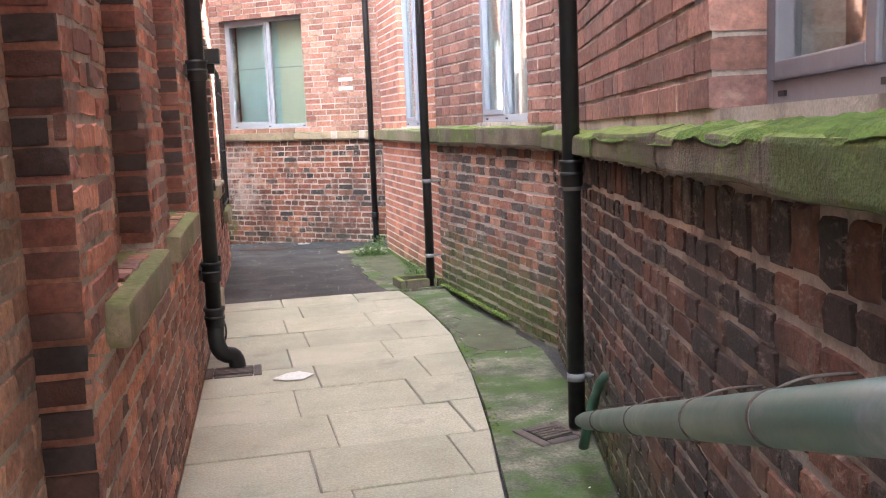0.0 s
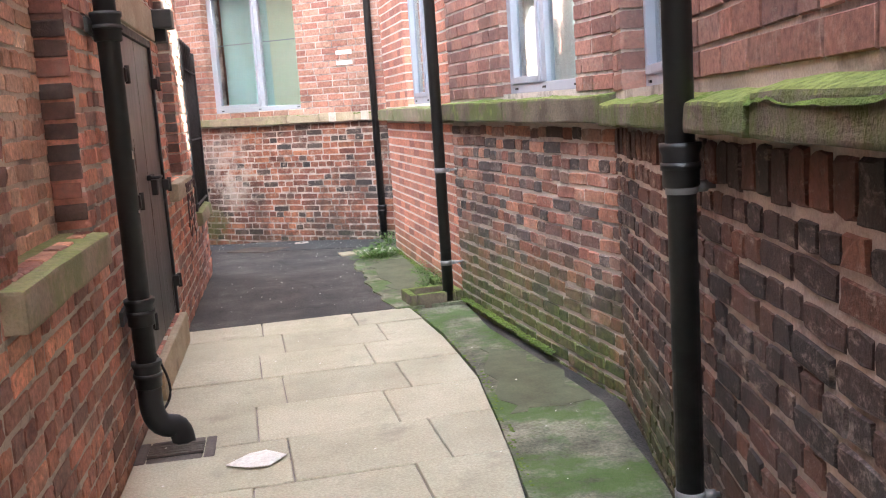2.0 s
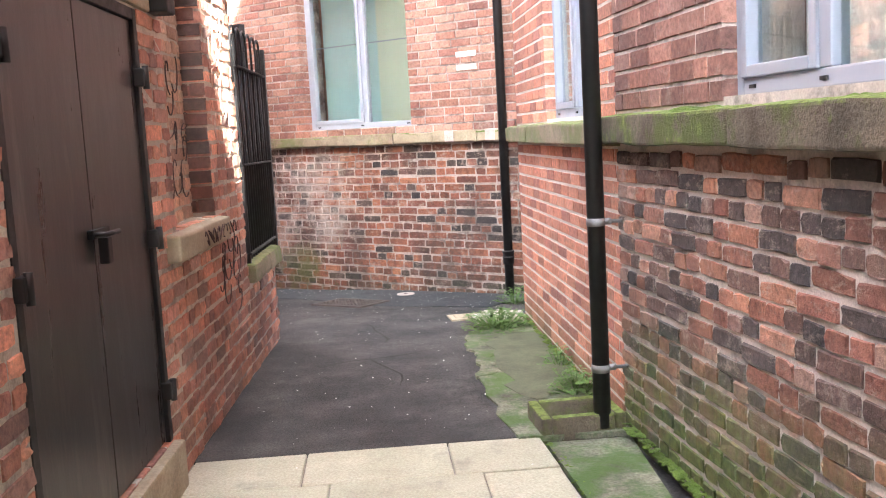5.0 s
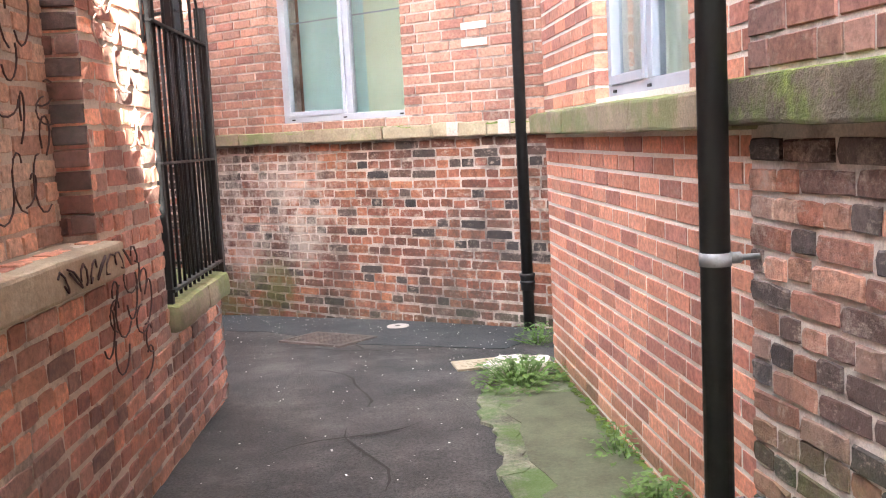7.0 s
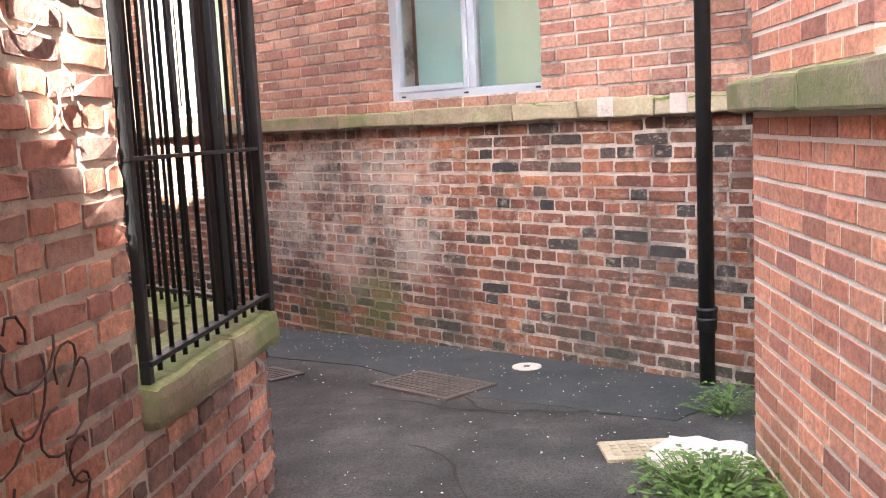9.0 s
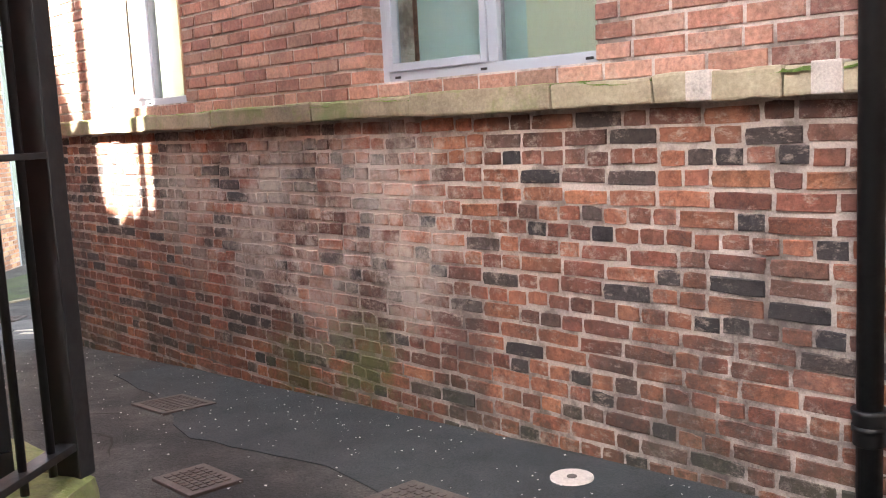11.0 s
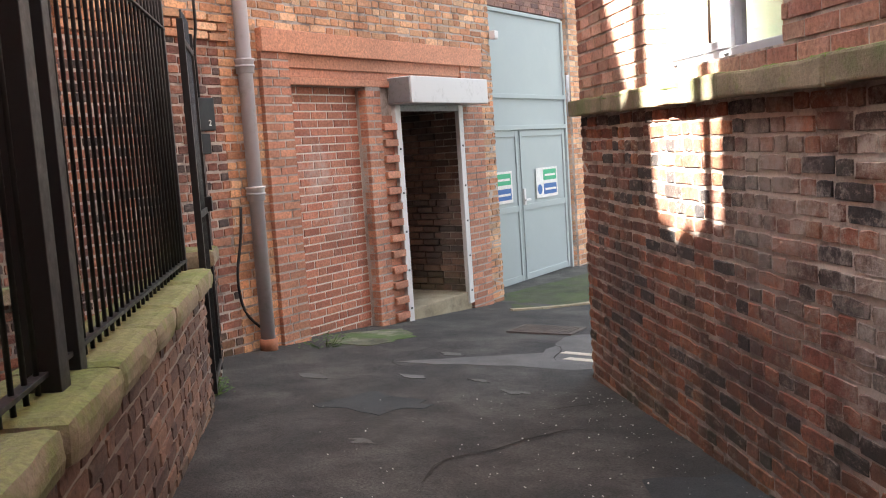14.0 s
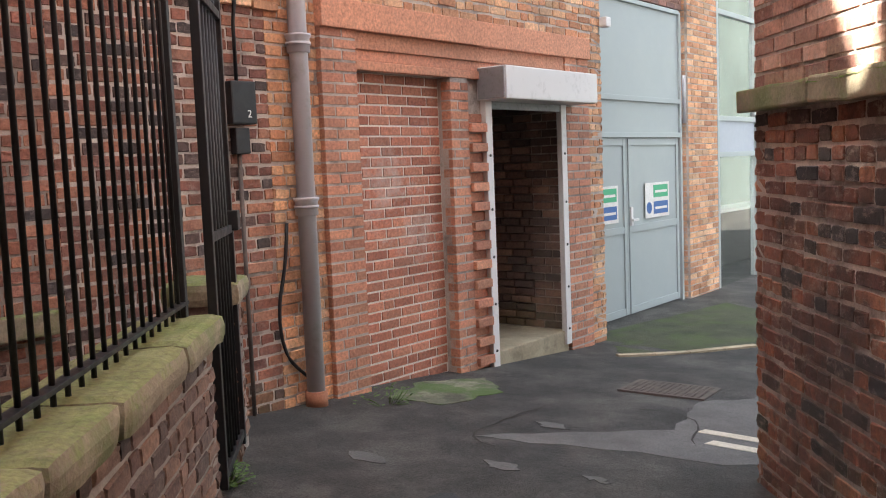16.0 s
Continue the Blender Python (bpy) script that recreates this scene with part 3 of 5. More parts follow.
# flags, row by row
pavement = group_empty("pavement", "buff sandstone-coloured paving flags laid in staggered rows", "pavement", kind="structure")
rng = random.Random(5)
row_lines = [8.085, 7.68] + [7.165 - 0.522 * i for i in range(22)]
starts = [0.43, 0.55, 0.39, 0.50, 0.345, 0.47, 0.31, 0.44, 0.3, 0.42]
for r, (y1, y0) in enumerate(zip(row_lines, row_lines[1:])):
    a, b = left_x((y0 + y1) / 2) + 0.02, kerb_x((y0 + y1) / 2)
    s = starts[r % len(starts)]
    cuts = [s + 0.64 * k for k in range(-3, 4)]
    cuts = [a] + [c for c in cuts if a + 0.2 < c < b - 0.12] + [b]
    for c0, c1 in zip(cuts, cuts[1:]):
        bm = bmesh.new()
        d = rng.uniform(-0.003, 0.003)
        g = 0.0035
        last = c1 == b
        xa0 = left_x(y0) + 0.01 if c0 == a else c0 + g
        xa1 = left_x(y1) + 0.01 if c0 == a else c0 + g
        xb0 = kerb_x(y0) - g if last else c1 - g
        xb1 = kerb_x(y1) - g if last else c1 - g
        top = [bm.verts.new((x, y, z + d + rng.uniform(-0.0015, 0.0015))) for x, y, z in ((xa0 + 0.004, y0 + g + 0.004, 0), (xb0 - 0.004, y0 + g + 0.004, 0), (xb1 - 0.004, y1 - g - 0.004, 0), (xa1 + 0.004, y1 - g - 0.004, 0))]
        mid = [bm.verts.new((x, y, -0.005 + d)) for x, y in ((xa0, y0 + g), (xb0, y0 + g), (xb1, y1 - g), (xa1, y1 - g))]
        low = [bm.verts.new((v.co.x, v.co.y, -0.06)) for v in mid]
        bm.faces.new(top)
        for u, w in ((mid, top), (low, mid)):
            for k in range(4):
                bm.faces.new((u[k], u[(k + 1) % 4], w[(k + 1) % 4], w[k]))
        part("paving_flag", bm, flag_mat, pavement)
bed = patch_mesh("pavement_bed", [(left_x(-3), -3), (kerb_x(-3), -3)] + [(kerb_x(y), y) for y in (2, 3.2, 4, 5, 6.2, 7.3, 8.08)] + [(left_x(8.08), 8.08)], mortar_dark, -0.016, "dark sandy bedding in the joints of the paving", "paving bed")

# green concrete strip along the curved edge
side = [-3, 0, 1.5, 2.5, 3.5, 4.5, 5.5, 6.3, 7.2, 8.0]
outl = [(kerb_x(y) + 0.012 + 0.008 * math.sin(y * 9), y) for y in side] + [(right_x(y) - (0.13 if 4.6 < y < 7.5 else 0.03), y) for y in side[::-1]]
patch_mesh("concrete_strip", outl, concrete_green, -0.004, "cracked grey concrete strip green with algae beside the wall", "concrete")
patch_mesh("concrete_apron", wobble([(1.40, 8.06), (1.92, 8.04), (1.90, 10.75), (1.62, 10.72), (1.44, 10.45), (1.36, 10.1), (1.44, 9.6), (1.34, 9.2)], 0.035, 3), concrete_green, 0.012, "broken green concrete apron at the foot of the wall", "concrete")
patch_mesh("concrete_edge", wobble([(1.33, 9.15), (1.43, 9.2), (1.5, 9.7), (1.45, 10.1), (1.52, 10.5), (1.42, 10.5), (1.35, 10.1), (1.4, 9.7)], 0.03, 24), concrete_green, 0.016, "pale broken rim of the concrete apron", "concrete")
patch_mesh("concrete_lump", wobble([(1.52, 10.78), (1.88, 10.74), (1.90, 11.1), (1.62, 11.2), (1.5, 11.0)], 0.03, 4), mortar_pale, 0.03, "pale broken concrete slab beside the weeds", "concrete")
# newer strip of surfacing along the far wall
fm = [FAR @ Vector((u, o, 0)) for u, o in ((0.5, 0.02), (0.55, 0.75), (1.6, 0.95), (2.7, 0.8), (3.6, 0.95), (4.6, 0.62), (5.6, 0.45), (5.6, 0.02))]
patch_mesh("asphalt_strip", wobble([(p.x, p.y) for p in fm], 0.02, 9), asphalt_new, 0.005, "newer blue-grey asphalt strip along the brick wall", "asphalt")
patch_mesh("worn_patch", wobble([(-6.15, 16.6), (-5.75, 16.75), (-5.8, 17.4), (-6.3, 17.7), (-6.45, 17.2)], 0.04, 11), concrete_green, 0.005, "pale mossy worn patch in the asphalt", "asphalt")
patch_mesh("tar_patch", wobble([(-4.3, 15.0), (-3.75, 15.05), (-3.7, 15.45), (-4.25, 15.5)], 0.06, 12), asphalt_new, 0.004, "dark round tar patch in the lane", "asphalt")
pale_asphalt = rough_material("pale_asphalt", [(0.3, (0.095, 0.092, 0.09)), (0.7, (0.16, 0.155, 0.15))], 3, 110, 0.9, None, 0.9, 0.008, speck=(0.4, 1.6))
patch_mesh("pale_scar", wobble([(-5.0, 16.33), (-4.55, 16.6), (-3.75, 16.95), (-3.0, 17.6), (-2.4, 19.2), (-4.4, 19.0), (-4.72, 18.25), (-4.35, 17.4)], 0.05, 13), pale_asphalt, 0.003, "paler ragged area of road surface at the mouth of the lane", "asphalt")
mossy_tar = rough_material("mossy_asphalt", [(0.3, (0.03, 0.036, 0.02)), (0.7, (0.075, 0.085, 0.045))], 3, 100, 0.95, None, 1.0, 0.01, ((0.06, 0.09, 0.025), 2.0, 0.48, 0.7), speck=(0.4, 1.6))
patch_mesh("mossy_asphalt", wobble([(-7.3, 20.3), (-6.35, 19.55), (-5.75, 20.75), (-5.3, 22.1), (-7.3, 22.9)], 0.03, 15), mossy_tar, 0.004, "dark mossy asphalt before the grey doors", "asphalt")
kerb = group_empty("kerb", "thin pale kerb stones laid nearly flush with the lane", "kerb", kind="structure")
for k in range(4):
    c0, c1 = Vector((-6.36, 19.44)).lerp(Vector((-5.72, 20.75)), k / 4), Vector((-6.36, 19.44)).lerp(Vector((-5.72, 20.75)), (k + 0.97) / 4)
    n = Vector((c1.y - c0.y, c0.x - c1.x)).normalized() * 0.09
    patch_mesh("kerb_stone", [tuple(c0), tuple(c0 + n), tuple(c1 + n), tuple(c1)], stone, 0.018, "", "", kerb)
for x, y, w, seed in ((-5.0, 15.55, 0.16, 51), (-4.45, 16.0, 0.13, 52), (-4.0, 16.2, 0.1, 53), (-3.55, 16.05, 0.13, 54), (-4.9, 16.9, 0.14, 55), (-3.4, 14.6, 0.1, 56)):
    patch_mesh("worn_patch", wobble([(x - w, y), (x, y - 0.5 * w), (x + w, y + 0.1 * w), (x, y + 0.5 * w)], 0.03, seed, 4), pale_asphalt, 0.004, "small pale worn spot in the asphalt", "asphalt")
for k in range(2):
    c = Vector((-4.05 - 0.18 * k, 17.25 + 0.2 * k, 0))
    patch_mesh("road_line", [(c.x, c.y), (c.x + 0.55, c.y + 0.1), (c.x + 0.55, c.y + 0.2), (c.x, c.y + 0.1)], road_paint, 0.006, "short worn cream line painted on the lane", "road marking")
# grit and litter
bm = bmesh.new()
rng = random.Random(8)
for _ in range(850):
    k = rng.random()
    if k < 0.12:
        x, y = rng.uniform(0.05, 1.35), rng.uniform(8.15, 11.5)
    elif k < 0.22:
        x, y = rng.uniform(-0.15, 1.9), rng.uniform(2.5, 8)
    else:
        p = FAR @ Vector((rng.uniform(0.4, 7.5), abs(rng.gauss(0.1, 0.9)) + 0.05, 0))
        x, y = p.x, p.y
    z = ground_z(y) + 0.008
    s = rng.uniform(0.002, 0.0075)
    a = rng.uniform(0, 6.3)
    vs = [bm.verts.new((x + s * math.cos(a + q), y + s * rng.uniform(0.5, 1) * math.sin(a + q), z + rng.uniform(0, 0.006))) for q in (0, 1.6, 3.1, 4.7)]
    bm.faces.new(vs)
tagged(mesh_ob("litter_grit", bm, white_matt), "pale grit, petals and specks scattered on the ground", "litter", kind="stuff")

# ---- left building ----
doorway = (ly(7.80), ly(6.47), 0.23, 1.99)
rec_e = (ly(8.95), ly(8.14), 1.07, 2.75)
rec_b = (ly(5.30), ly(4.28), 1.065, 2.9)
rec_a = (ly(3.64), ly(2.74), 1.065, 2.9)
rec_z = (ly(2.23), ly(1.2), -0.05, 2.6)
left_holes = [doorway, rec_e, rec_b, rec_a, rec_z]
U0, U1 = ly(9.75), ly(-0.6)
wall_left = slab("wall_left", LEFT, U0, U1, -0.3, 3.25, left_holes, 0.32, mortar_left, "red brick wall with blind window recesses and stone sills")
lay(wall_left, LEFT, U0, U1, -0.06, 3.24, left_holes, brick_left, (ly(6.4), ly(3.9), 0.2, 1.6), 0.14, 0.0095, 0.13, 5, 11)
for k, (h, seed) in enumerate(((rec_e, 3), (rec_b, 4), (rec_a, 5), (rec_z, 6))):
    m = LEFT @ Matrix.Translation((0, -0.12, 0))
    infill = slab("recess_infill", m, h[0] - 0.02, h[1] + 0.02, h[2] - 0.02, h[3] + 0.02, [], 0.12, mortar_left, "", parent=wall_left)
    lay(wall_left, m, h[0] + 0.005, h[1] - 0.005, h[2], h[3], [], brick_infill, None, 0.14, 0.010, 0.05, 3, seed)
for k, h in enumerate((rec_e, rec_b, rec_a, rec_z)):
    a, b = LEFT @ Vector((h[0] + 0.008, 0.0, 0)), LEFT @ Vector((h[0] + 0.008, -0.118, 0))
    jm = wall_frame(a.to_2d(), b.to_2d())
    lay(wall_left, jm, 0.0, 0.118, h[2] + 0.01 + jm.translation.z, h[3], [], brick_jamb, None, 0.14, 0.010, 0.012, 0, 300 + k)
slab("wall_left_upper", LEFT, U0, U1, 3.25, 3.9, [], 0.32, plain_brick, "upper part of the red brick wall")
# added unseen sun masks: stack by the alley, low valley, tall rear block
for nm, x0, x1, y0, y1, z0, z1, lab in (("chimney_stack", -0.79, -0.02, 8.9, 9.7, 3.96, 9.2, "plain brick stack added out of view to shade the far wall"), ("rear_block", -11.0, -2.6, 8.0, 9.44, -0.3, 18.0, "tall plain brick block added out of view to shade yard and shop"), ("valley_roof", -1.55, -0.36, -0.5, 9.2, 3.6, 3.8, "flat roof added out of view over the left building")):
    tagged(mesh_ob(nm, boxm(x0, x1, y0, y1, z0, z1), plain_brick), lab, "roof", kind="structure")
# invented plates whose outlines shape the sun patch on the far wall
still = Matrix()
tagged(mesh_ob("rear_gable", prism(still, [(-11.0, -0.3), (-1.72, -0.3), (-1.72, 6.4), (-1.9, 6.98), (-2.08, 7.5), (-2.14, 9.0), (-2.4, 18.0), (-11.0, 18.0)], 9.45, 9.7), plain_brick), "sloping brick plate added out of view to edge the sun patch", "roof", kind="structure")
tagged(mesh_ob("gable_parapet", prism(still, [(-1.718, -0.3), (-0.795, -0.3), (-0.795, 5.06), (-0.86, 5.13), (-0.93, 5.17), (-1.0, 5.27), (-1.1, 5.24), (-1.17, 5.33), (-1.27, 5.31), (-1.36, 5.46), (-1.42, 5.53), (-1.47, 5.74), (-1.49, 6.2), (-1.718, 6.28)], 9.45, 9.7), plain_brick), "broken-topped brick plate added out of view to end the sun patch below", "roof", kind="structure")
# added poles cast the narrow dark strips within that patch
for x, w, z0, z1 in ((-1.55, 0.07, 6.2, 14.0), (-0.975, 0.045, 5.25, 7.0)):
    tagged(mesh_ob("vent_pipe", tube(bmesh.new(), [(x, 9.57, z0), (x, 9.57, z1)], w, 12), iron_black), "black pole added out of view to split the sun patch", "vent pipe")
# invented tall block behind the right wall, keeps the sun out
tagged(mesh_ob("right_block", boxm(2.75, 7.0, 2.6, 10.9, -0.3, 12.0), plain_brick), "tall plain brick block added out of view to stop the sun", "building", kind="structure")
slab("wall_courtyard", wall_frame((LEFT @ Vector((U0, -0.322, 0))).to_2d(), (-5.6, 9.75), 0) @ Matrix.Rotation(0, 4, "Z"), 0, 5.3, -0.3, 4.4, [], -0.3, plain_brick, "plain brick wall at the back of the yard")
for name, y0, y1 in (("window_sill", 7.96, 9.02), ("window_sill", 4.08, 5.32), ("window_sill", 2.48, 3.62)):
    bm = bmesh.new()
    box(bm, ly(y1), ly(y0), -0.13, 0.065, 0.945, 1.07, None, 0.012)
    bmesh.ops.subdivide_edges(bm, edges=[e for e in bm.edges if e.calc_length() > 0.15], cuts=6, use_grid_fill=True)
    for v in bm.verts:
        if v.co.y > 0.0 and v.co.z > 1.02:
            v.co.z -= 0.10 * v.co.y
        v.co = LEFT @ v.co + Vector([noise.noise(v.co * 8 + Vector((s, 0, 0))) * 0.006 for s in (0, 9, 21)])
    sill = tagged(mesh_ob(name, bm, stone_green if y0 < 6 else stone), "weathered buff sandstone window sill stained with algae", "window sill", "sills of the left wall", "structure")
    if y0 > 6:
        b2 = bmesh.new()
        rng = random.Random(3)
        for k in range(9):
            u, w = ly(9.12) + 0.085 * k, rng.uniform(0.03, 0.07)
            pts = [LEFT @ Vector((u + w * math.cos(q * 0.9 + k), 0.0665, 1.0 + 0.035 * math.sin(q * 1.1 + 2 * k))) for q in range(6)]
            tube(b2, pts, 0.0035, 5)
        part("graffiti_marks", b2, graffiti, sill, "unreadable dark painted scrawl")
# scrawls on the bricks
for seed, u, z, w, h, mat in ((2, ly(9.55), 1.42, 0.42, 0.7, chalk), (6, ly(9.45), 0.45, 0.5, 0.5, graffiti), (9, ly(8.92), 1.2, 0.45, 0.75, graffiti)):
    rng = random.Random(seed)
    b2 = bmesh.new()
    deep = -0.105 if z == 1.2 else 0.014
    for s in range(12):
        c = Vector((u + rng.uniform(0, w), deep, z + rng.uniform(0, h)))
        ra, rb = rng.uniform(0.03, 0.08), rng.uniform(0.04, 0.1)
        pts = [c + Vector((ra * math.cos(q * 0.55 + s) + 0.008 * q, 0.002, rb * math.sin(q * 0.5 + s))) for q in range(9)]
        tube(b2, [LEFT @ p for p in pts], 0.0035, 4)
    tagged(mesh_ob("graffiti", b2, mat), "unreadable scrawled graffiti lines on the brick wall", "graffiti", kind="structure")

# steel double door
door = group_empty("door_1", "closed dark brown-black steel double door with padlock bar", "door", kind="structure", at=LEFT @ Vector((doorway[1], 0, 0.2)))
inv = Matrix.Translation(-door.location)
DL = inv @ LEFT
d0, d1, dz0, dz1 = doorway
part("door_frame", boxm(d0, d0 + 0.045, -0.14, 0.004, dz0, dz1, DL, 0.004), iron_black, door)
part("door_frame", boxm(d1 - 0.045, d1, -0.14, 0.004, dz0, dz1, DL, 0.004), iron_black, door)
part("door_frame", boxm(d0 + 0.046, d1 - 0.046, -0.14, 0.004, dz1 - 0.045, dz1, DL, 0.004), iron_black, door)
dm = (d0 + d1) / 2
for a, b in ((d0 + 0.048, dm - 0.003), (dm + 0.003, d1 - 0.048)):
    leaf = part("door_leaf", boxm(a, b, -0.06, -0.012, dz0 + 0.01, dz1 - 0.048, DL, 0.004), door_black, door)
    e = d0 + 0.03 if a < dm - 0.1 else d1 - 0.03
    for z in (0.45, 1.08, 1.72):
        bm = boxm(e - 0.035, e + 0.035, -0.012, 0.03, z - 0.035, z + 0.035, DL, 0.006)
        tube(bm, [DL @ Vector((e, 0.03, z - 0.045)), DL @ Vector((e, 0.03, z + 0.045))], 0.013, 10)
        part("hinge", bm, iron_black, leaf)
lock = boxm(dm - 0.10, dm + 0.06, -0.012, 0.012, 1.15, 1.18, DL, 0.004)
tube(lock, [DL @ Vector((dm + 0.05, 0.0, 1.165)), DL @ Vector((dm + 0.05, 0.05, 1.165)), DL @ Vector((dm - 0.06, 0.055, 1.165))], 0.009, 8)
box(lock, dm - 0.045, dm + 0.0, 0.0, 0.035, 1.06, 1.15, DL, 0.006)
part("lock_bar", lock, iron_black, door)
bm = boxm(d0 - 0.02, d1 + 0.02, -0.14, 0.05, 0.0, 0.225, LEFT, 0.015)
tagged(mesh_ob("door_step", bm, stone), "worn pale stone threshold under the steel door", "door step", kind="structure")
bm = bmesh.new()
box(bm, d0 - 0.16, d1 + 0.1, -0.05, 0.02, 2.0, 2.2, LEFT, 0.01)
tagged(mesh_ob("door_lintel", bm, stone), "plain stone lintel over the steel door", "lintel", kind="structure")
bm = boxm(ly(8.08), ly(7.90), 0, 0.14, 2.08, 2.2, LEFT, 0.01)
box(bm, ly(8.10), ly(7.96), 0, 0.09, 2.0, 2.08, LEFT, 0.01)
tagged(mesh_ob("wall_bracket", bm, iron_black), "dark stepped iron bracket on the brick wall", "bracket")


def downpipe(name, base, top, radius, material, collars, label, shoe=None, clips=(), off=None):
    """A downpipe with collars, and wall clips reaching back by off."""
    e = group_empty(name, label, "drainpipe", "downpipes", at=base)
    bx = Vector(base)
    tp = Vector((top[0] - bx.x, top[1] - bx.y, top[2] - bx.z))
    zero = Vector((0, 0, 0)) if not shoe else Vector((0, 0, 0.2))
    part("pipe", tube(bmesh.new(), [zero, zero.lerp(tp, 0.5), tp], radius, 20), material, e)
    for z in collars:
        b = bmesh.new()
        c = tp * ((z - bx.z) / tp.z)
        tube(b, [c + Vector((0, 0, h)) for h in (-0.06, -0.055, 0.03, 0.045, 0.06)], [radius * 1.12, radius * 1.25, radius * 1.25, radius * 1.42, radius * 1.42], 20)
        tube(b, [c + Vector((0, 0, h)) for h in (-0.012, 0.008)], radius * 1.36, 20)
        part("collar", b, material, e)
    for z in clips:
        b = bmesh.new()
        c = tp * ((z - bx.z) / tp.z)
        tube(b, [c + Vector((0, 0, -0.018)), c + Vector((0, 0, 0.018))], radius * 1.08, 18)
        o = Vector((*off, 0))
        tube(b, [c, c + o], 0.009, 8)
        tube(b, [c + o.normalized() * radius, c + o.normalized() * (radius + 0.03)], 0.016, 8)
        part("pipe_clip", b, galvanised, e, "grey metal pipe clip")
    if shoe:
        s = Vector((*shoe, 0))
        b = bmesh.new()
        tube(b, [Vector((0, 0, 0.30))] + arc((0, 0, 0.22), (0, 0, 0.10), s * 0.6 + Vector((0, 0, 0.09)), 6) + arc(s * 0.75 + Vector((0, 0, 0.085)), s + Vector((0, 0, 0.07)), s + Vector((0, 0, -0.03)), 5), radius * 1.12, 18)
        part("shoe", b, material, e)
    return e


pl = LEFT @ Vector((ly(5.70), 0.085, 0))
downpipe("downpipe", (pl.x, pl.y, 0.0), (pl.x, pl.y, 6.5), 0.046, iron_black, (0.34, 0.62, 1.83, 3.4), "black cast-iron downpipe with a bent shoe over a drain", shoe=(0.12, 0.03), clips=(), off=(-0.08, 0))
for z in (0.62, 1.83):
    bm = bmesh.new()
    box(bm, -0.14, 0.14, -0.015, 0.0, z - 0.03, z + 0.03, Matrix.Translation((pl.x - 0.055, pl.y, 0)) @ Matrix.Rotation(radians(-90), 4, "Z"))
    tagged(mesh_ob("wall_bracket", bm, iron_black), "black iron ears fixing the downpipe to the brick", "bracket")
cq = LEFT @ Vector((ly(5.98), 0.035, 0))
tagged(mesh_ob("conduit", tube(bmesh.new(), [(cq.x, cq.y, 1.72), (cq.x, cq.y, 6)], 0.018, 10), iron_black), "thin dark conduit running up the brick wall", "conduit")
for z, h in ((1.28, 0.035), (1.05, 0.012)):
    tagged(mesh_ob("pipe_sticker", boxm(-0.016, 0.016, -0.0005, 0.0015, 0, h, Matrix.Translation((pl.x + 0.044, pl.y - 0.016, z)) @ Matrix.Rotation(radians(-70), 4, "Z") @ Matrix.Rotation(radians(180), 4, "Z")), white_matt), "small white sticker on the black downpipe", "sticker")
bm = bmesh.new()
w = [LEFT @ Vector((ly(y), o, z)) for y, o, z in ((5.80, 0.04, 1.6), (5.84, 0.04, 0.9), (5.86, 0.05, 0.55), (5.98, 0.12, 0.33), (6.0, 0.14, 0.2), (5.92, 0.1, 0.14), (5.8, 0.06, 0.12))]
pts = []
for a, b, c in zip(w, w[1:], w[2:]):
    pts += arc((a + b) / 2, b, (b + c) / 2, 5)
tagged(mesh_ob("cable", tube(bm, pts, 0.006, 8), iron_black), "loose black cable looping beside the downpipe", "cable")


def drain(name, x, y, w, h, label, rim=stone_green, angle=0.0, high=0.03):
    e = group_empty(name, label, "drain", "drains", at=(x, y, ground_z(y)))
    m = Matrix.Rotation(angle, 4, "Z")
    for k, (a, b, c, d) in enumerate(((-w, -w + 0.05, -h, h), (w - 0.05, w, -h, h), (-w + 0.052, w - 0.052, -h, -h + 0.05), (-w + 0.052, w - 0.052, h - 0.05, h))):
        part("rim", boxm(a, b, c, d, -0.03, high, m, 0.012), rim, e)
    # pit is a filled block, its dark depth painted black
    part("drain_pit", boxm(-w + 0.051, w - 0.051, -h + 0.051, h - 0.051, -0.03, 0.004, m), black_matt, e)
    n = max(3, int(h * 2 / 0.05))
    for k in range(n):
        yy = -h + 0.07 + (2 * h - 0.14) * k / (n - 1)
        part("grating_bar", boxm(-w + 0.052, w - 0.052, yy - 0.008, yy + 0.008, 0.004, 0.012, m), rust, e)
    return e


drain("drain_grate", -0.01, 5.63, 0.17, 0.13, "small rusty drain grate set in the paving under the downpipe", rust, -0.04, 0.006)
drain("drain_grate", 1.40, 3.88, 0.13, 0.13, "small dark drain grate below the handrail", rust, 0.25, 0.006)
drain("gully_surround", 1.70, 8.22, 0.2, 0.16, "mossy concrete gully surround below the downpipe", stone_moss, 0.05, 0.09)
bm = bmesh.new()
out = [(0.16, 0.02), (0.06, 0.12), (-0.03, 0.1), (-0.15, -0.01), (-0.04, -0.08), (0.07, -0.09)]
vs = [bm.verts.new((0.325 + x * 0.8, 5.34 + y * 0.9, 0.008)) for x, y in out]
f = bm.faces.new(vs)
r = bmesh.ops.extrude_face_region(bm, geom=[f])
for g in r["geom"]:
    if isinstance(g, bmesh.types.BMVert):
        g.co.z += 0.004
tagged(mesh_ob("paper_scrap", bm, white_matt), "flat white paper scrap lying on the paving", "litter")

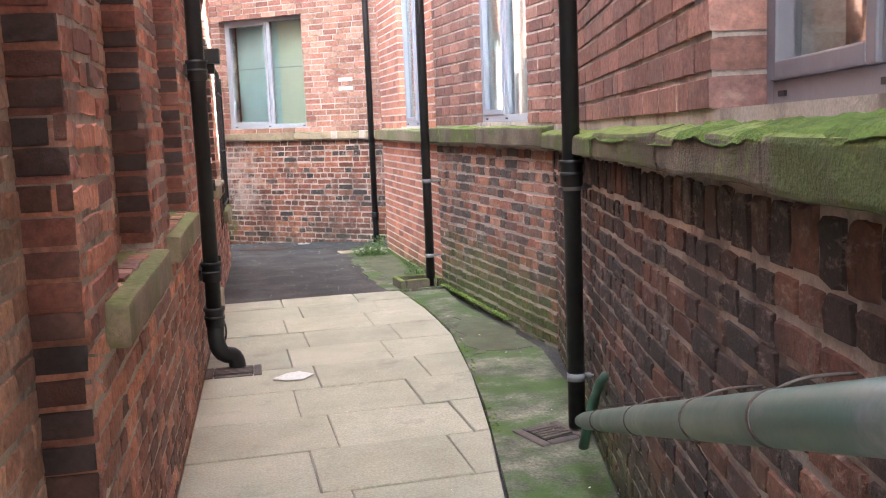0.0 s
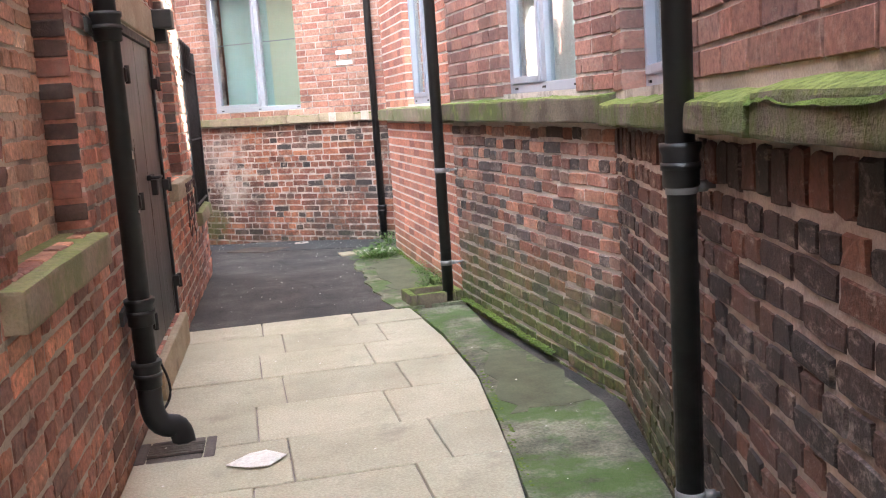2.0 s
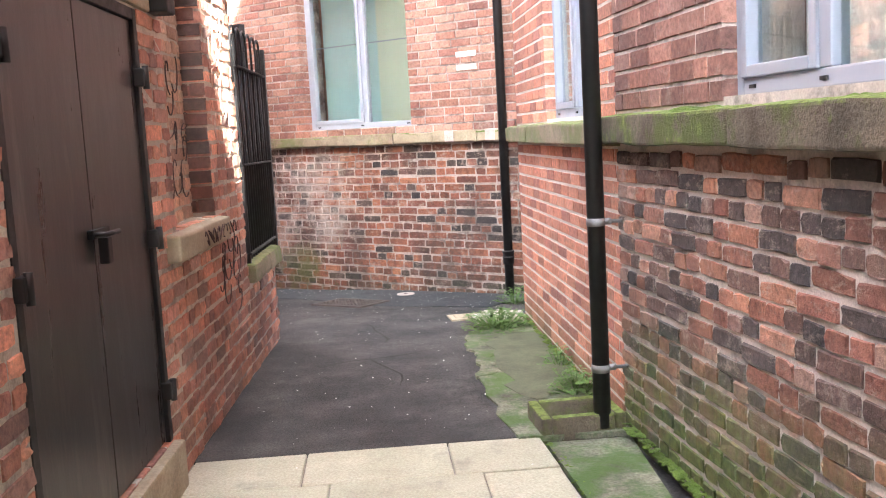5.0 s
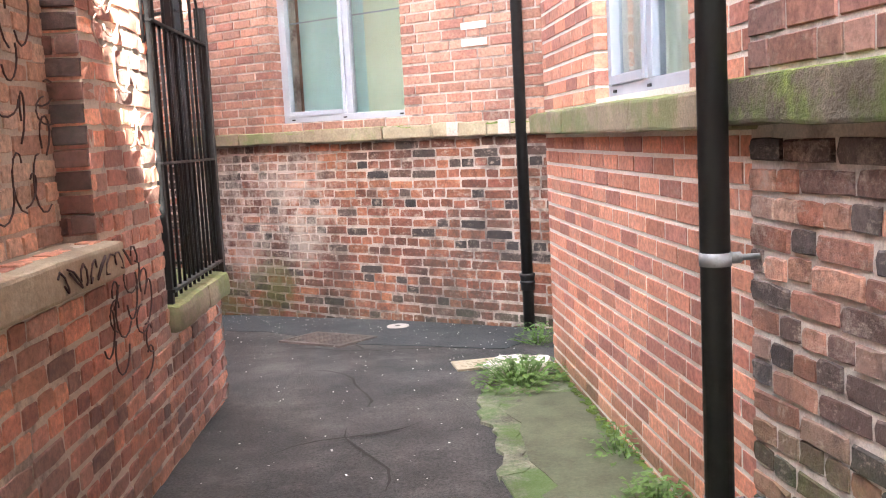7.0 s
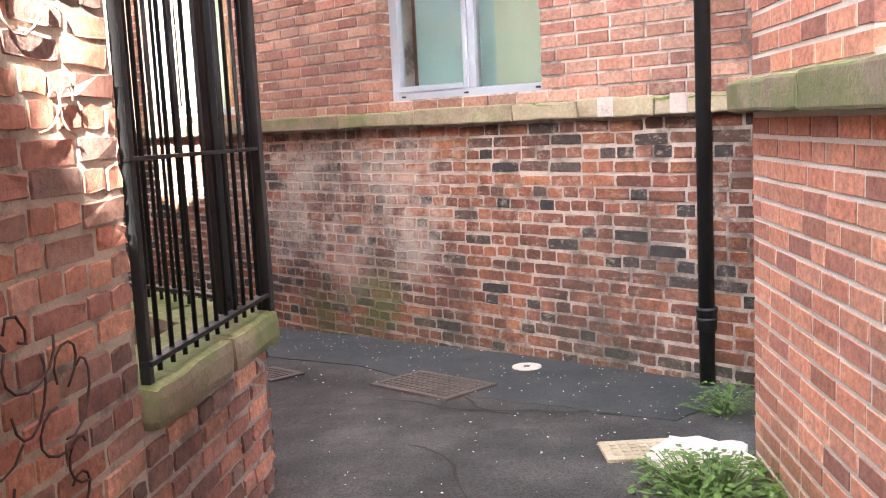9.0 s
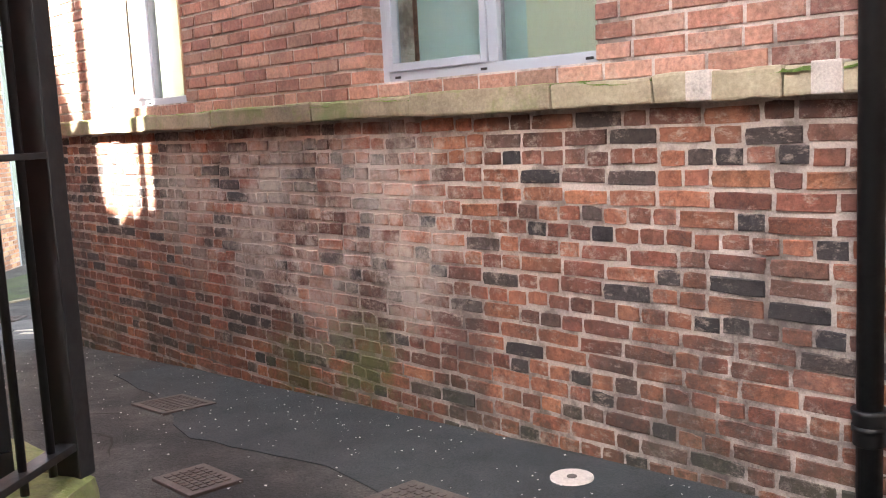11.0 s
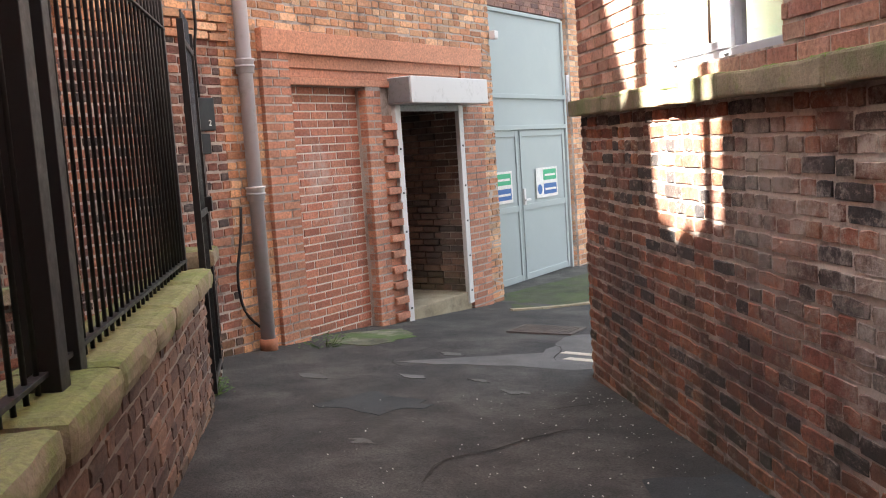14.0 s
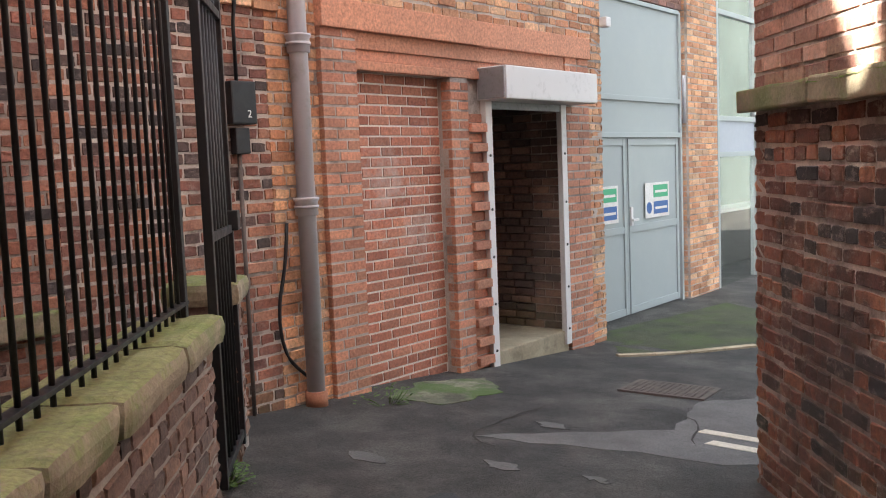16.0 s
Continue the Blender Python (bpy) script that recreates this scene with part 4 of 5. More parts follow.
# ---- windows ----
def window(name, m, u0, u1, z0, z1, label, frame_mat=frame_grey, split=0.5, inset=0.10, blinds=(blind_blue, pale_room), lean=0.0, clear=False):
    at = m @ Vector(((u0 + u1) / 2, -inset, z0))
    e = group_empty(name, label, "window", kind="structure", at=at)
    lm = Matrix.Translation(-at) @ m
    y0, y1 = -inset - 0.06, -inset
    fw = 0.055
    fr = bmesh.new()
    box(fr, u0, u0 + fw, y0, y1, z0, z1, lm, 0.006)
    box(fr, u1 - fw, u1, y0, y1, z0, z1, lm, 0.006)
    box(fr, u0 + fw, u1 - fw, y0, y1 + 0.001, z0, z0 + fw, lm, 0.006)
    box(fr, u0 + fw, u1 - fw, y0, y1 + 0.001, z1 - fw, z1, lm, 0.006)
    um = u0 + (u1 - u0) * split
    box(fr, um - 0.03, um + 0.03, y0, y1 + 0.002, z0 + fw, z1 - fw, lm, 0.006)
    frame_ob = part("window_frame", fr, frame_mat, e)
    for a, b, bl in ((u0 + fw, um - 0.03, blinds[0]), (um + 0.03, u1 - fw, blinds[1])):
        s = bmesh.new()
        sw = 0.04
        if b > um:
            box(s, a, a + sw, y0 + 0.01, y1 + 0.012, z0 + fw, z1 - fw, lm, 0.005)
            box(s, b - sw, b, y0 + 0.01, y1 + 0.012, z0 + fw, z1 - fw, lm, 0.005)
            box(s, a + sw, b - sw, y0 + 0.01, y1 + 0.013, z0 + fw, z0 + fw + sw, lm, 0.005)
            box(s, a + sw, b - sw, y0 + 0.01, y1 + 0.013, z1 - fw - sw, z1 - fw, lm, 0.005)
            part("sash", s, frame_mat, e)
        else:
            s.free()
        p = part("pane", boxm(a, b, y0 + 0.025, y0 + 0.031, z0 + fw, z1 - fw, lm), glass, e)
        p.visible_shadow = False
        # sheet colour stands in: pale for lit room, black for unlit, tan for reflection
        part("blind", boxm(a - 0.03, b + 0.03, y0 - 0.2, y0 - 0.18, z0, z1, lm), bl, e, "flat sheet behind the pane, coloured as lit room, dark or reflection")
        # thin bar put in for the lamp streak across each pane
        zb = z0 + 0.55 * (z1 - z0)
        part("glazing_bar", boxm(a, b, y0 + 0.0, y0 + 0.006, zb - 0.006, zb + 0.006, lm), frame_mat, e)
    for k in range(3):
        u = u0 + 0.12 + (u1 - u0 - 0.24) * k / 2
        part("drain_cap", boxm(u - 0.018, u + 0.018, y1, y1 + 0.008, z0 + 0.02, z0 + 0.032, lm), iron_black, frame_ob)
    return e


# ---- right building ----
BN0, BN1 = 1.287, 1.43
near_holes = [(1.33, 2.55, BN1, 3.3), (5.15, 6.12, BN1, 3.3)]
# runs back to -3.0, out of view, to stop the sun
wall_near = slab("wall_right_near", NEAR, -3.0, 6.351, -0.3, 3.35, near_holes, 0.3, mortar_mid, "weathered red brick wall, shade painted into its colour, leaning in along the alley")
lay(wall_near, NEAR, 0, 6.347, -0.085, 1.139, [], brick_near_shaded, (2.0, 6.3, 0.2, 1.2), 0.18, 0.014, 0.05, 4, 21, (False, False))
lay(wall_near, NEAR, 0, 6.347, 1.143, BN0 - 0.01, [], brick_near_shaded, None, 0.18, 0.014, 0.05, 1, 23, (False, False), 0.134)
lay(wall_near, NEAR, 0, 6.347, BN1, 3.34, near_holes, brick_upper, None, 0.05, 0.010, 0.12, 0, 22, (False, False), 0.086)
# black and tan sheets paint in dark glass and a reflection
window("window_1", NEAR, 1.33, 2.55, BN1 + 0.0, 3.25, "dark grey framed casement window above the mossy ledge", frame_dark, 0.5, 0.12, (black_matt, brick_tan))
window("window_2", NEAR, 5.15, 6.12, BN1, 3.25, "grey framed casement window in the red brick", frame_grey, 0.5, 0.1, (pale_room, black_matt))
BM0, BM1 = 1.297, 1.44
mid_holes = [(0.40, 1.49, BM1 + 0.015, 3.3)]
ML = 2.604
wall_mid = slab("wall_right_middle", MIDDLE, 0, ML, -0.3, 3.35, mid_holes, 0.3, mortar_pale, "old red and soot-black brick wall, mossy at its foot")
lay(wall_mid, MIDDLE, 0.005, ML, -0.10, BM0 - 0.01, [], brick_right, (0.1, 2.6, 0.15, 1.2), 0.18, 0.014, 0.05, 4, 31, (False, False))
lay(wall_mid, MIDDLE, 0.005, ML, BM1, 3.34, mid_holes, brick_upper, None, 0.06, 0.010, 0.12, 0, 32, (False, False), 0.086)
window("window_3", MIDDLE, 0.40, 1.49, BM1 + 0.015, 3.25, "grey framed casement window above the mossy ledge", frame_grey, 0.5, 0.05, (pale_room, white_matt))
BP0, BP1 = 1.325, 1.455
pale_holes = [(0.50, 1.69, BP1 + 0.015, 3.3)]
PLN = 2.82
wall_pale = slab("wall_right_pale", PALE, 0, PLN, -0.3, 3.35, pale_holes, 0.3, mortar_white, "smooth orange-red brick wall with bright white mortar")
lay(wall_pale, PALE, 0.0, PLN, -0.06, BP0 - 0.005, [], brick_pale, (0.0, 2.82, 0.1, 1.3), 0.04, 0.006, 0.15, 0, 41)
lay(wall_pale, PALE, 0.0, PLN, BP1, 3.34, pale_holes, brick_pale, None, 0.04, 0.006, 0.12, 0, 42)
window("window_4", PALE, 0.50, 1.69, BP1 + 0.015, 3.25, "pale blue-grey framed casement window with pale sheets behind its panes", frame_grey, 0.5, 0.06)
ret = wall_frame((1.916, 10.953), (2.9, 10.98), 0)
slab("wall_return", ret, 0.0, 1.0, -0.3, 6.9, [], 0.0001 + 0.25, plain_brick, "plain return of the red brick wall")
for nm, m, l, top in (("wall_near_upper", NEAR, 2.70, 6.9), ("wall_middle_upper", MIDDLE, ML, 6.6), ("wall_pale_upper", PALE, PLN, 6.6)):
    slab(nm, m, -3.0 if m is NEAR else 0, l, 3.35, top, [], 0.3, plain_brick, "upper part of the red brick wall")
# tower height invented, out of view, to keep sun off the far wall
slab("wall_near_tower", NEAR, 2.705, 6.351, 3.35, 12.0, [], 0.3, plain_brick, "tall plain brick wall top added out of view to stop the sun")
# invented gable edge, cut to shape the sun on the left wall
tagged(mesh_ob("gable_near", prism(NEAR, [(2.70, 6.905), (2.55, 7.0), (2.47, 7.2), (2.42, 7.4), (2.1, 8.4), (-3.0, 8.4), (-3.0, 6.905)], -0.05, 0.0), plain_brick), "sloping brick plate added out of view to shape sun on the left wall", "wall", kind="structure")
for nm, m, l, z0, z1, mat, lab, s in (("stone_ledge", NEAR, 6.36, BN0, BN1, stone_moss, "thick stone ledge covered with bright green moss", 1), ("stone_ledge", MIDDLE, ML, BM0, BM1, stone_moss, "stone ledge with green moss along its top", 2), ("stone_ledge", PALE, PLN + 0.06, BP0, BP1, stone_green, "buff stone ledge tinged green over the pale brick", 3)):
    e = group_empty(nm, lab, "stone ledge", "wall ledges", "structure")
    stones(e, m, -0.02 if nm else 0, l, z0, z1, 0.085, 0.12, mat, 1.1, s, fall=0.055 if m is NEAR else 0.02)
# added behind the windows so that no sun passes through them
slab("wall_near_back", NEAR @ Matrix.Translation((0, -0.75, 0)), -3.0, 6.6, -0.3, 6.9, [], 0.2, plain_brick, "plain brick slab added behind the windows to stop the sun")
# invented overhang, stops a stray strip of sun on the far wall
slab("roof_overhang", NEAR, 2.1, 2.70, 8.43, 12.0, [], 0.3, plain_brick, "plain brick block added out of view to stop a stray sun strip")
pc = NEAR @ Vector((4.59, 0.09, 0))
downpipe("downpipe", (pc.x, pc.y, 0.02), (pc.x + 0.0, pc.y, 6.5), 0.04, iron_black, (1.2,), "black cast-iron downpipe beside the handrail", None, (0.26, 1.14), (0.1, -0.03))
bx = MIDDLE @ Vector((2.56, 0.13, 0))
downpipe("downpipe", (bx.x, bx.y, 0.02), (bx.x, bx.y, 6.5), 0.04, iron_black, (), "slim black downpipe at the joint of old and pale brick", None, (0.30, 0.98), (0.13, 0.0))
pa = FAR @ Vector((0.76, 0.075, 0))
downpipe("downpipe", (pa.x, pa.y, ground_z(pa.y)), (pa.x, pa.y, 6.5), 0.04, iron_black, (0.33,), "slim black downpipe in the corner of the far wall", None, (0.36,), (0.05, 0.06))

rail = group_empty("handrail", "thick worn green and grey metal handrail pipe on wire straps", "handrail", at=(1.36, 3.40, 0.21))
ro = Vector((1.36, 3.40, 0.21))
p0, p1 = Vector((0, 0, 0)), Vector((0.225, -0.50, 1.53)) - ro
rp = [p0, p0 + (p1 - p0) * 0.06] + [p0.lerp(p1, s) for s in (0.3, 0.6, 1.0)]
part("pipe", tube(bmesh.new(), rp, [0.024, 0.034, 0.037, 0.037, 0.037], 24), rail_green, rail)
for s in (0.17, 0.36, 0.52, 0.62):
    c = p0.lerp(p1, s)
    d = (p1 - p0).normalized()
    b = tube(bmesh.new(), [c - d * 0.006, c + d * 0.006], 0.039, 20)
    tube(b, arc(c + Vector((-0.0, 0, 0.038)), c + Vector((0.03, 0.0, 0.055)), c + Vector((0.13, 0.02, 0.04)), 6), 0.0025, 6)
    part("strap", b, rust, rail)
stub = group_empty("pipe_stub", "short bent green pipe stub against the wall", "pipe", at=(1.47, 3.60, 0.0))
part("pipe", tube(bmesh.new(), arc((0.0, 0.05, 0.0), (0.02, -0.05, 0.3), (0.03, -0.12, 0.36), 6) + [Vector((0.1, -0.12, 0.365))], 0.022, 12), green_paint, stub)

# ---- far wall ----
FU = 1.768
FL = 7.94
BF0, BF1 = 1.376, 1.475
far_holes = [(1.83, 3.26, BF1 + 0.072, 3.09), (5.1, 6.58, BF1 + 0.072, 3.09)]
wall_far = slab("wall_far", FAR, 0, FL, -0.9, 3.7, far_holes, 0.34, mortar_far, "old red brick wall with soot-black bricks and pale mortar")
lay(wall_far, FAR, 0, FL, -0.62 + 0.004, BF0 - 0.008, [], brick_far, (1.7, 5.2, 0.2, 1.3), 0.16, 0.011, 0.15, 4, 51, (False, True), COURSE)
lay(wall_far, FAR, 0, FL, BF1, 3.69, far_holes, brick_far_upper, None, 0.08, 0.010, 0.12, 0, 52, (False, True))
# backing slab added to keep sky light from behind the far windows
slab("wall_far_back", FAR @ Matrix.Translation((0, -0.8, 0)), 0, FL - 0.05, -0.9, 6.6, [], 0.2, plain_brick, "plain brick slab added behind the far windows to keep sky light out")
# unseen block added so the shopfront glass reflects brick, not sky
tagged(mesh_ob("far_block", boxm(0.3, 7.3, -7.0, -1.1, -0.9, 8.0, FAR), plain_brick), "plain brick block added behind the far wall for the glass to reflect", "building", kind="structure")
slab("wall_far_upper", FAR, 0, FL, 3.7, 6.6, [], 0.34, plain_brick, "upper part of the old brick wall")
window("window_5", FAR, *far_holes[0], "pale blue-grey framed window with pale green light inside", frame_grey, 0.46, 0.11, (pale_room, blind_blue))
# tan sheet paints in a reflection
window("window_6", FAR, *far_holes[1], "pale blue-grey framed window near the sunlit patch", frame_grey, 0.46, 0.11, (brick_tan, pale_room))
e = group_empty("stone_ledge", "buff and pink stone ledge with green algae on the far wall", "stone ledge", "wall ledges", "structure")
stones(e, FAR, 0.6, FU + 0.25, BF0, BF1, 0.075, 0.12, stone, 0.5, 7)
stones(e, FAR, FU + 0.25, FL + 0.07, BF0, BF1, 0.075, 0.12, stone_green, 1.0, 8)
# cushions of moss over the ledges
for m, l, z, fall, thick in ((NEAR, 6.33, BN1, 0.055, 0.0), (MIDDLE, ML, BM1, 0.02, -0.002), (FAR, 7.9, BF1, 0.0, -0.001)):
    bm = bmesh.new()
    nu, nv = int(l / 0.025), 9
    rows_ = []
    for i in range(nu + 1):
        u = l * i / nu
        row = []
        for j in range(nv + 1):
            y = -0.03 + (0.103 if m is FAR else 0.113) * j / nv
            q = m @ Vector((u, y, 0))
            big = noise.noise(q * 2.3) + 0.45 * noise.noise(q * 7.0) + (0.22 if m is NEAR and u < 2.6 else -0.42)
            fine = 0.35 * noise.noise(q * 26.0) + 0.2 * noise.noise(q * 60.0)
            h = 0.02 * max(-0.6, min(1.3, big + fine)) + thick
            edge = 0.014 if j == nv else 0.0
            row.append(bm.verts.new(m @ Vector((u, y, z - fall * (y + 0.12) / 0.205 + h - edge))))
        rows_.append(row)
    for p, q in zip(rows_, rows_[1:]):
        for j in range(nv):
            f = bm.faces.new((p[j], q[j], q[j + 1], p[j + 1]))
            f.smooth = True
    tagged(mesh_ob("moss", bm, moss_mat), "thick uneven cushions of bright green moss on the ledge", "moss", kind="stuff")

end = FAR @ Vector((FL - 0.01, -0.01, 0))
nd = FAR.to_3x3() @ Vector((0, -1, 0))
slab("wall_corner_return", wall_frame((end.x + nd.x * 6, end.y + nd.y * 6), (end.x + nd.x * 0.33, end.y + nd.y * 0.33), 0), 0, 5.67, -0.95, 6.6, [], 0.3, plain_brick, "plain side of the old brick building")
for k in range(2):
    tagged(mesh_ob("wall_plate", boxm(FU - 0.72, FU - 0.5, 0.012, 0.018, 2.02 + 0.12 * k, 2.07 + 0.12 * k, FAR, 0.001), white_matt), "small faded white plate with unreadable lettering on brick", "sign")

# ---- low yard wall and railings ----
yard = slab("wall_yard", FENCE, 0, 6.05, -0.6, 0.575, [], 0.25, mortar_dark, "low weathered brick yard wall under the railings")
lay(yard, FENCE, 0.0, 6.045, -0.50, 0.57, [], brick_old, (0.0, 4.2, -0.3, 0.57), 0.18, 0.014, 0.25, 0, 61)
low = slab("wall_yard_end", LEFT, 0.0, U0 - 0.002, -0.3, 0.575, [], 0.25, mortar_mid, "short low brick wall joining the building to the yard")
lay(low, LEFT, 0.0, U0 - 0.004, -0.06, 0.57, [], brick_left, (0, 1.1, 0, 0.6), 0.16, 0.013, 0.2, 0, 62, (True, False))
e = group_empty("coping", "rounded buff stone coping with green algae on the low wall", "coping", "wall copings", "structure")
stones(e, FENCE, -0.03, 5.97, 0.575, 0.70, 0.06, 0.30, stone_green, 0.7, 17, bevel=0.045)
e = group_empty("coping", "green stone coping under the end railing", "coping", "wall copings", "structure")
stones(e, LEFT, -0.06, U0 - 0.004, 0.575, 0.70, 0.055, 0.28, stone_green, 0.6, 18, bevel=0.035)


def railing(name, m, u0, u1, z0, z1, gap, posts, label, hoops=False, out=-0.1, extra=0.14):
    e = group_empty(name, label, "railing", "yard railings", at=m @ Vector((u0, out, z0)))
    lm = Matrix.Translation(-e.location) @ m
    part("bottom_rail", boxm(u0, u1, out - 0.008, out + 0.03, z0 + 0.05, z0 + 0.065, lm, 0.002), iron_black, e)
    part("top_rail", boxm(u0, u1, out - 0.008, out + 0.03, z1 - 0.2, z1 - 0.188, lm, 0.002), iron_black, e)
    part("middle_rail", boxm(u0, u1, out - 0.008, out + 0.03, (z0 + z1) / 2 - 0.1, (z0 + z1) / 2 - 0.088, lm, 0.002), iron_black, e) if hoops else None
    for u, w in posts:
        part("post", boxm(u - w / 2, u + w / 2, out - w * 0.4, out + w * 0.6, z0 - 0.012, z1, lm, 0.004), iron_black, e)
    n = int((u1 - u0) / gap)
    for k in range(1, n):
        u = u0 + (u1 - u0) * k / n
        if any(abs(u - p) < w * 0.7 for p, w in posts):
            continue
        b = bmesh.new()
        if hoops:
            h = z1 - 0.1 + 0.05 * (k % 2)
            if k % 2:
                w = (u1 - u0) / n
                tube(b, [lm @ Vector((u, out + 0.01, z0 + 0.02)), lm @ Vector((u, out + 0.01, h))] + [lm @ Vector((u + w - w * math.cos(q), out + 0.01, h + 0.1 * math.sin(q))) for q in (0.4, 0.8, 1.2, 1.57, 2.0, 2.4, 2.8, 3.14)] + [lm @ Vector((u + 2 * w, out + 0.01, h - 0.25))], 0.008, 8)
            else:
                tube(b, [lm @ Vector((u, out + 0.01, z0 + 0.02)), lm @ Vector((u, out + 0.01, z1 - 0.18))], 0.008, 8)
        else:
            tube(b, [lm @ Vector((u, out + 0.01, z)) for z in (z0 + 0.01, z1 - 0.19, z1 - 0.06, z1)], [0.0085, 0.0085, 0.0085, 0.002], 8)
        part("bar", b, iron_black, e)
    return e


railing("railing", FENCE, 0.03, 6.0, 0.70, 2.30, 0.105, ((0.06, 0.045), (2.66, 0.08), (2.92, 0.1), (5.96, 0.06)), "tall black iron bar railing on the low yard wall")
railing("railing", LEFT, -0.05, U0 - 0.03, 0.70, 2.12, 0.085, ((-0.04, 0.055), (U0 - 0.05, 0.03)), "black iron railing with hooped bar tops beside the brick corner", True, 0.0)
# gate leaning open beside the end of the railings
gp = Vector((-5.45, 15.08))
pier = slab("gate_pier", wall_frame((-5.62, 15.22), (-5.33, 15.0), 0), 0, 0.36, -0.5, 0.62, [], 0.3, mortar_dark, "small brick gate pier with a stone top")
lay(pier, wall_frame((-5.62, 15.22), (-5.33, 15.0), 0), 0.0, 0.36, -0.5, 0.61, [], brick_old, (0, 1, -1, 1), 0.18, 0.012, 0.3, 0, 71)
e = group_empty("pier_cap", "green algae-stained stone cap on the gate pier", "pier cap", kind="structure")
stones(e, wall_frame((-5.62, 15.22), (-5.33, 15.0), 0), -0.03, 0.39, 0.62, 0.74, 0.05, 0.34, stone_green, 1.0, 19, bevel=0.04)
gate = group_empty("metal_gate", "black iron gate standing ajar beside the brick pier", "gate", at=(-4.78, 14.62, ground_z(14.6)))
gm = Matrix.Rotation(math.atan2(0.42, -0.58), 4, "Z")
for a, b, c, d in ((0, 0.04, 0.06, 2.35), (0.68, 0.72, 0.06, 2.35)):
    part("gate_frame", boxm(a, b, -0.02, 0.02, c, d, gm, 0.004), iron_black, gate)
for z in (0.1, 1.15, 2.2):
    part("gate_rail", boxm(0.041, 0.679, -0.018, 0.018, z, z + 0.04, gm, 0.003), iron_black, gate)
for k in range(1, 7):
    part("bar", tube(bmesh.new(), [gm @ Vector((0.04 + 0.092 * k, 0, 0.12)), gm @ Vector((0.04 + 0.092 * k, 0, 2.42))], 0.008, 8), iron_black, gate)
part("gate_latch", boxm(0.66, 0.76, -0.05, 0.05, 1.16, 1.26, gm, 0.006), iron_black, gate)

# ---- shutter building ----
SZ = -0.75
shop_holes = [(0.76, 2.02, SZ, 1.78), (2.47, 3.52, SZ, 1.97)]
wall_shop = slab("wall_shop", SHOP, 0, 5.75, SZ, 4.3, shop_holes, 0.35, mortar_mid, "orange brick building with a bricked-up doorway and shuttered entrance")
lay(wall_shop, SHOP, 0.0, 0.32, SZ + 0.1, 2.45, [], brick_tan, (0, 0.4, -0.5, 2.4), 0.14, 0.012, 0.2, 4, 81, (True, False))
lay(wall_shop, SHOP, 3.86, 4.3, SZ + 0.1, 2.45, [], brick_tan, None, 0.14, 0.012, 0.05, 4, 82, (False, False))
lay(wall_shop, SHOP, 4.3, 5.75, SZ + 0.1, 2.45, [], brick_yard, None, 0.16, 0.012, 0.05, 4, 83, (False, False))
lay(wall_shop, SHOP, 0.0, 5.75, 2.45, 4.3, [(0.3, 1.2, 3.2, 4.4)], brick_tan, None, 0.14, 0.012, 0.1, 4, 84)
lay(wall_shop, SHOP @ Matrix.Translation((0, 0.035, 0)), 4.2, 5.75, 2.30, 2.55, [], brick_tan, None, 0.14, 0.012, 0.1, 4, 85)
slab("wall_shop_upper", SHOP, 0, 5.75, 4.3, 6.5, [], 0.35, plain_brick, "upper part of the orange brick building")
m = SHOP @ Matrix.Translation((0, -0.09, 0))
slab("doorway_infill", m, 2.45, 3.54, SZ, 1.99, [], 0.2, mortar_white, "", parent=wall_shop)
lay(wall_shop, m, 2.48, 3.51, SZ + 0.13, 1.97, [], brick_block, (2.4, 3.6, -0.6, 2), 0.05, 0.010, 0.05, 0, 86)
# rubbed brick surround: jambs, moulded head
for a, b, o, zt in ((3.52, 3.86, 0.045, 2.235), (0.32, 0.74, 0.04, 2.235), (2.24, 2.47, 0.035, 1.985)):
    part('jamb_core', boxm(a + 0.004, b - 0.004, -0.05, o, SZ + 0.02, zt, SHOP), mortar_mid, wall_shop)
    lay(wall_shop, SHOP @ Matrix.Translation((0, o, 0)), a, b, SZ + 0.1, zt - 0.01, [], brick_rub, None, 0.03, 0.006, 0.09, 0, 87)
for a, b, z0, z1, o in ((0.32, 3.86, 2.24, 2.44, 0.075), (0.742, 3.515, 2.12, 2.24, 0.03), (0.742, 3.515, 2.04, 2.12, 0.01), (2.02, 3.515, 1.972, 2.04, 0.04)):
    hd = bmesh.new()
    box(hd, a, b, -0.05, o, z0, z1 - 0.002, SHOP, 0.008)
    part("moulded_head", hd, brick_rub, wall_shop, "moulded red brick head")
k = 0
z = SZ + 0.12
while z < 1.7:
    part("toothing_brick", boxm(2.03, 2.24, -0.05, 0.07 if k % 2 else 0.012, z, z + 0.07, SHOP, 0.005), brick_rub, wall_shop)
    z += 0.0805
    k += 1
# lobby behind the shutter, darker brick and black ceiling paint in its shade
lob = [("lobby_wall", (2.05, 2.15, -1.6, -0.36)), ("lobby_wall", (0.60, 0.72, -1.6, -0.36)), ("lobby_wall", (0.60, 2.15, -1.75, -1.6))]
lobby = group_empty("lobby", "brick lobby behind the raised roller shutter, its shade painted dark", "lobby", kind="structure")
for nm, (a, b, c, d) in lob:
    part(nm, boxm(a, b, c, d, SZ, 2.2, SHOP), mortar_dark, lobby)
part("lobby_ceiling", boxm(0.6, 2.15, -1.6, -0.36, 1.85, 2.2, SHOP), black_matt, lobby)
part("lobby_step", boxm(0.78, 2.0, -1.6, 0.03, SZ, -0.32, SHOP, 0.015), stone, lobby, "pale concrete step")
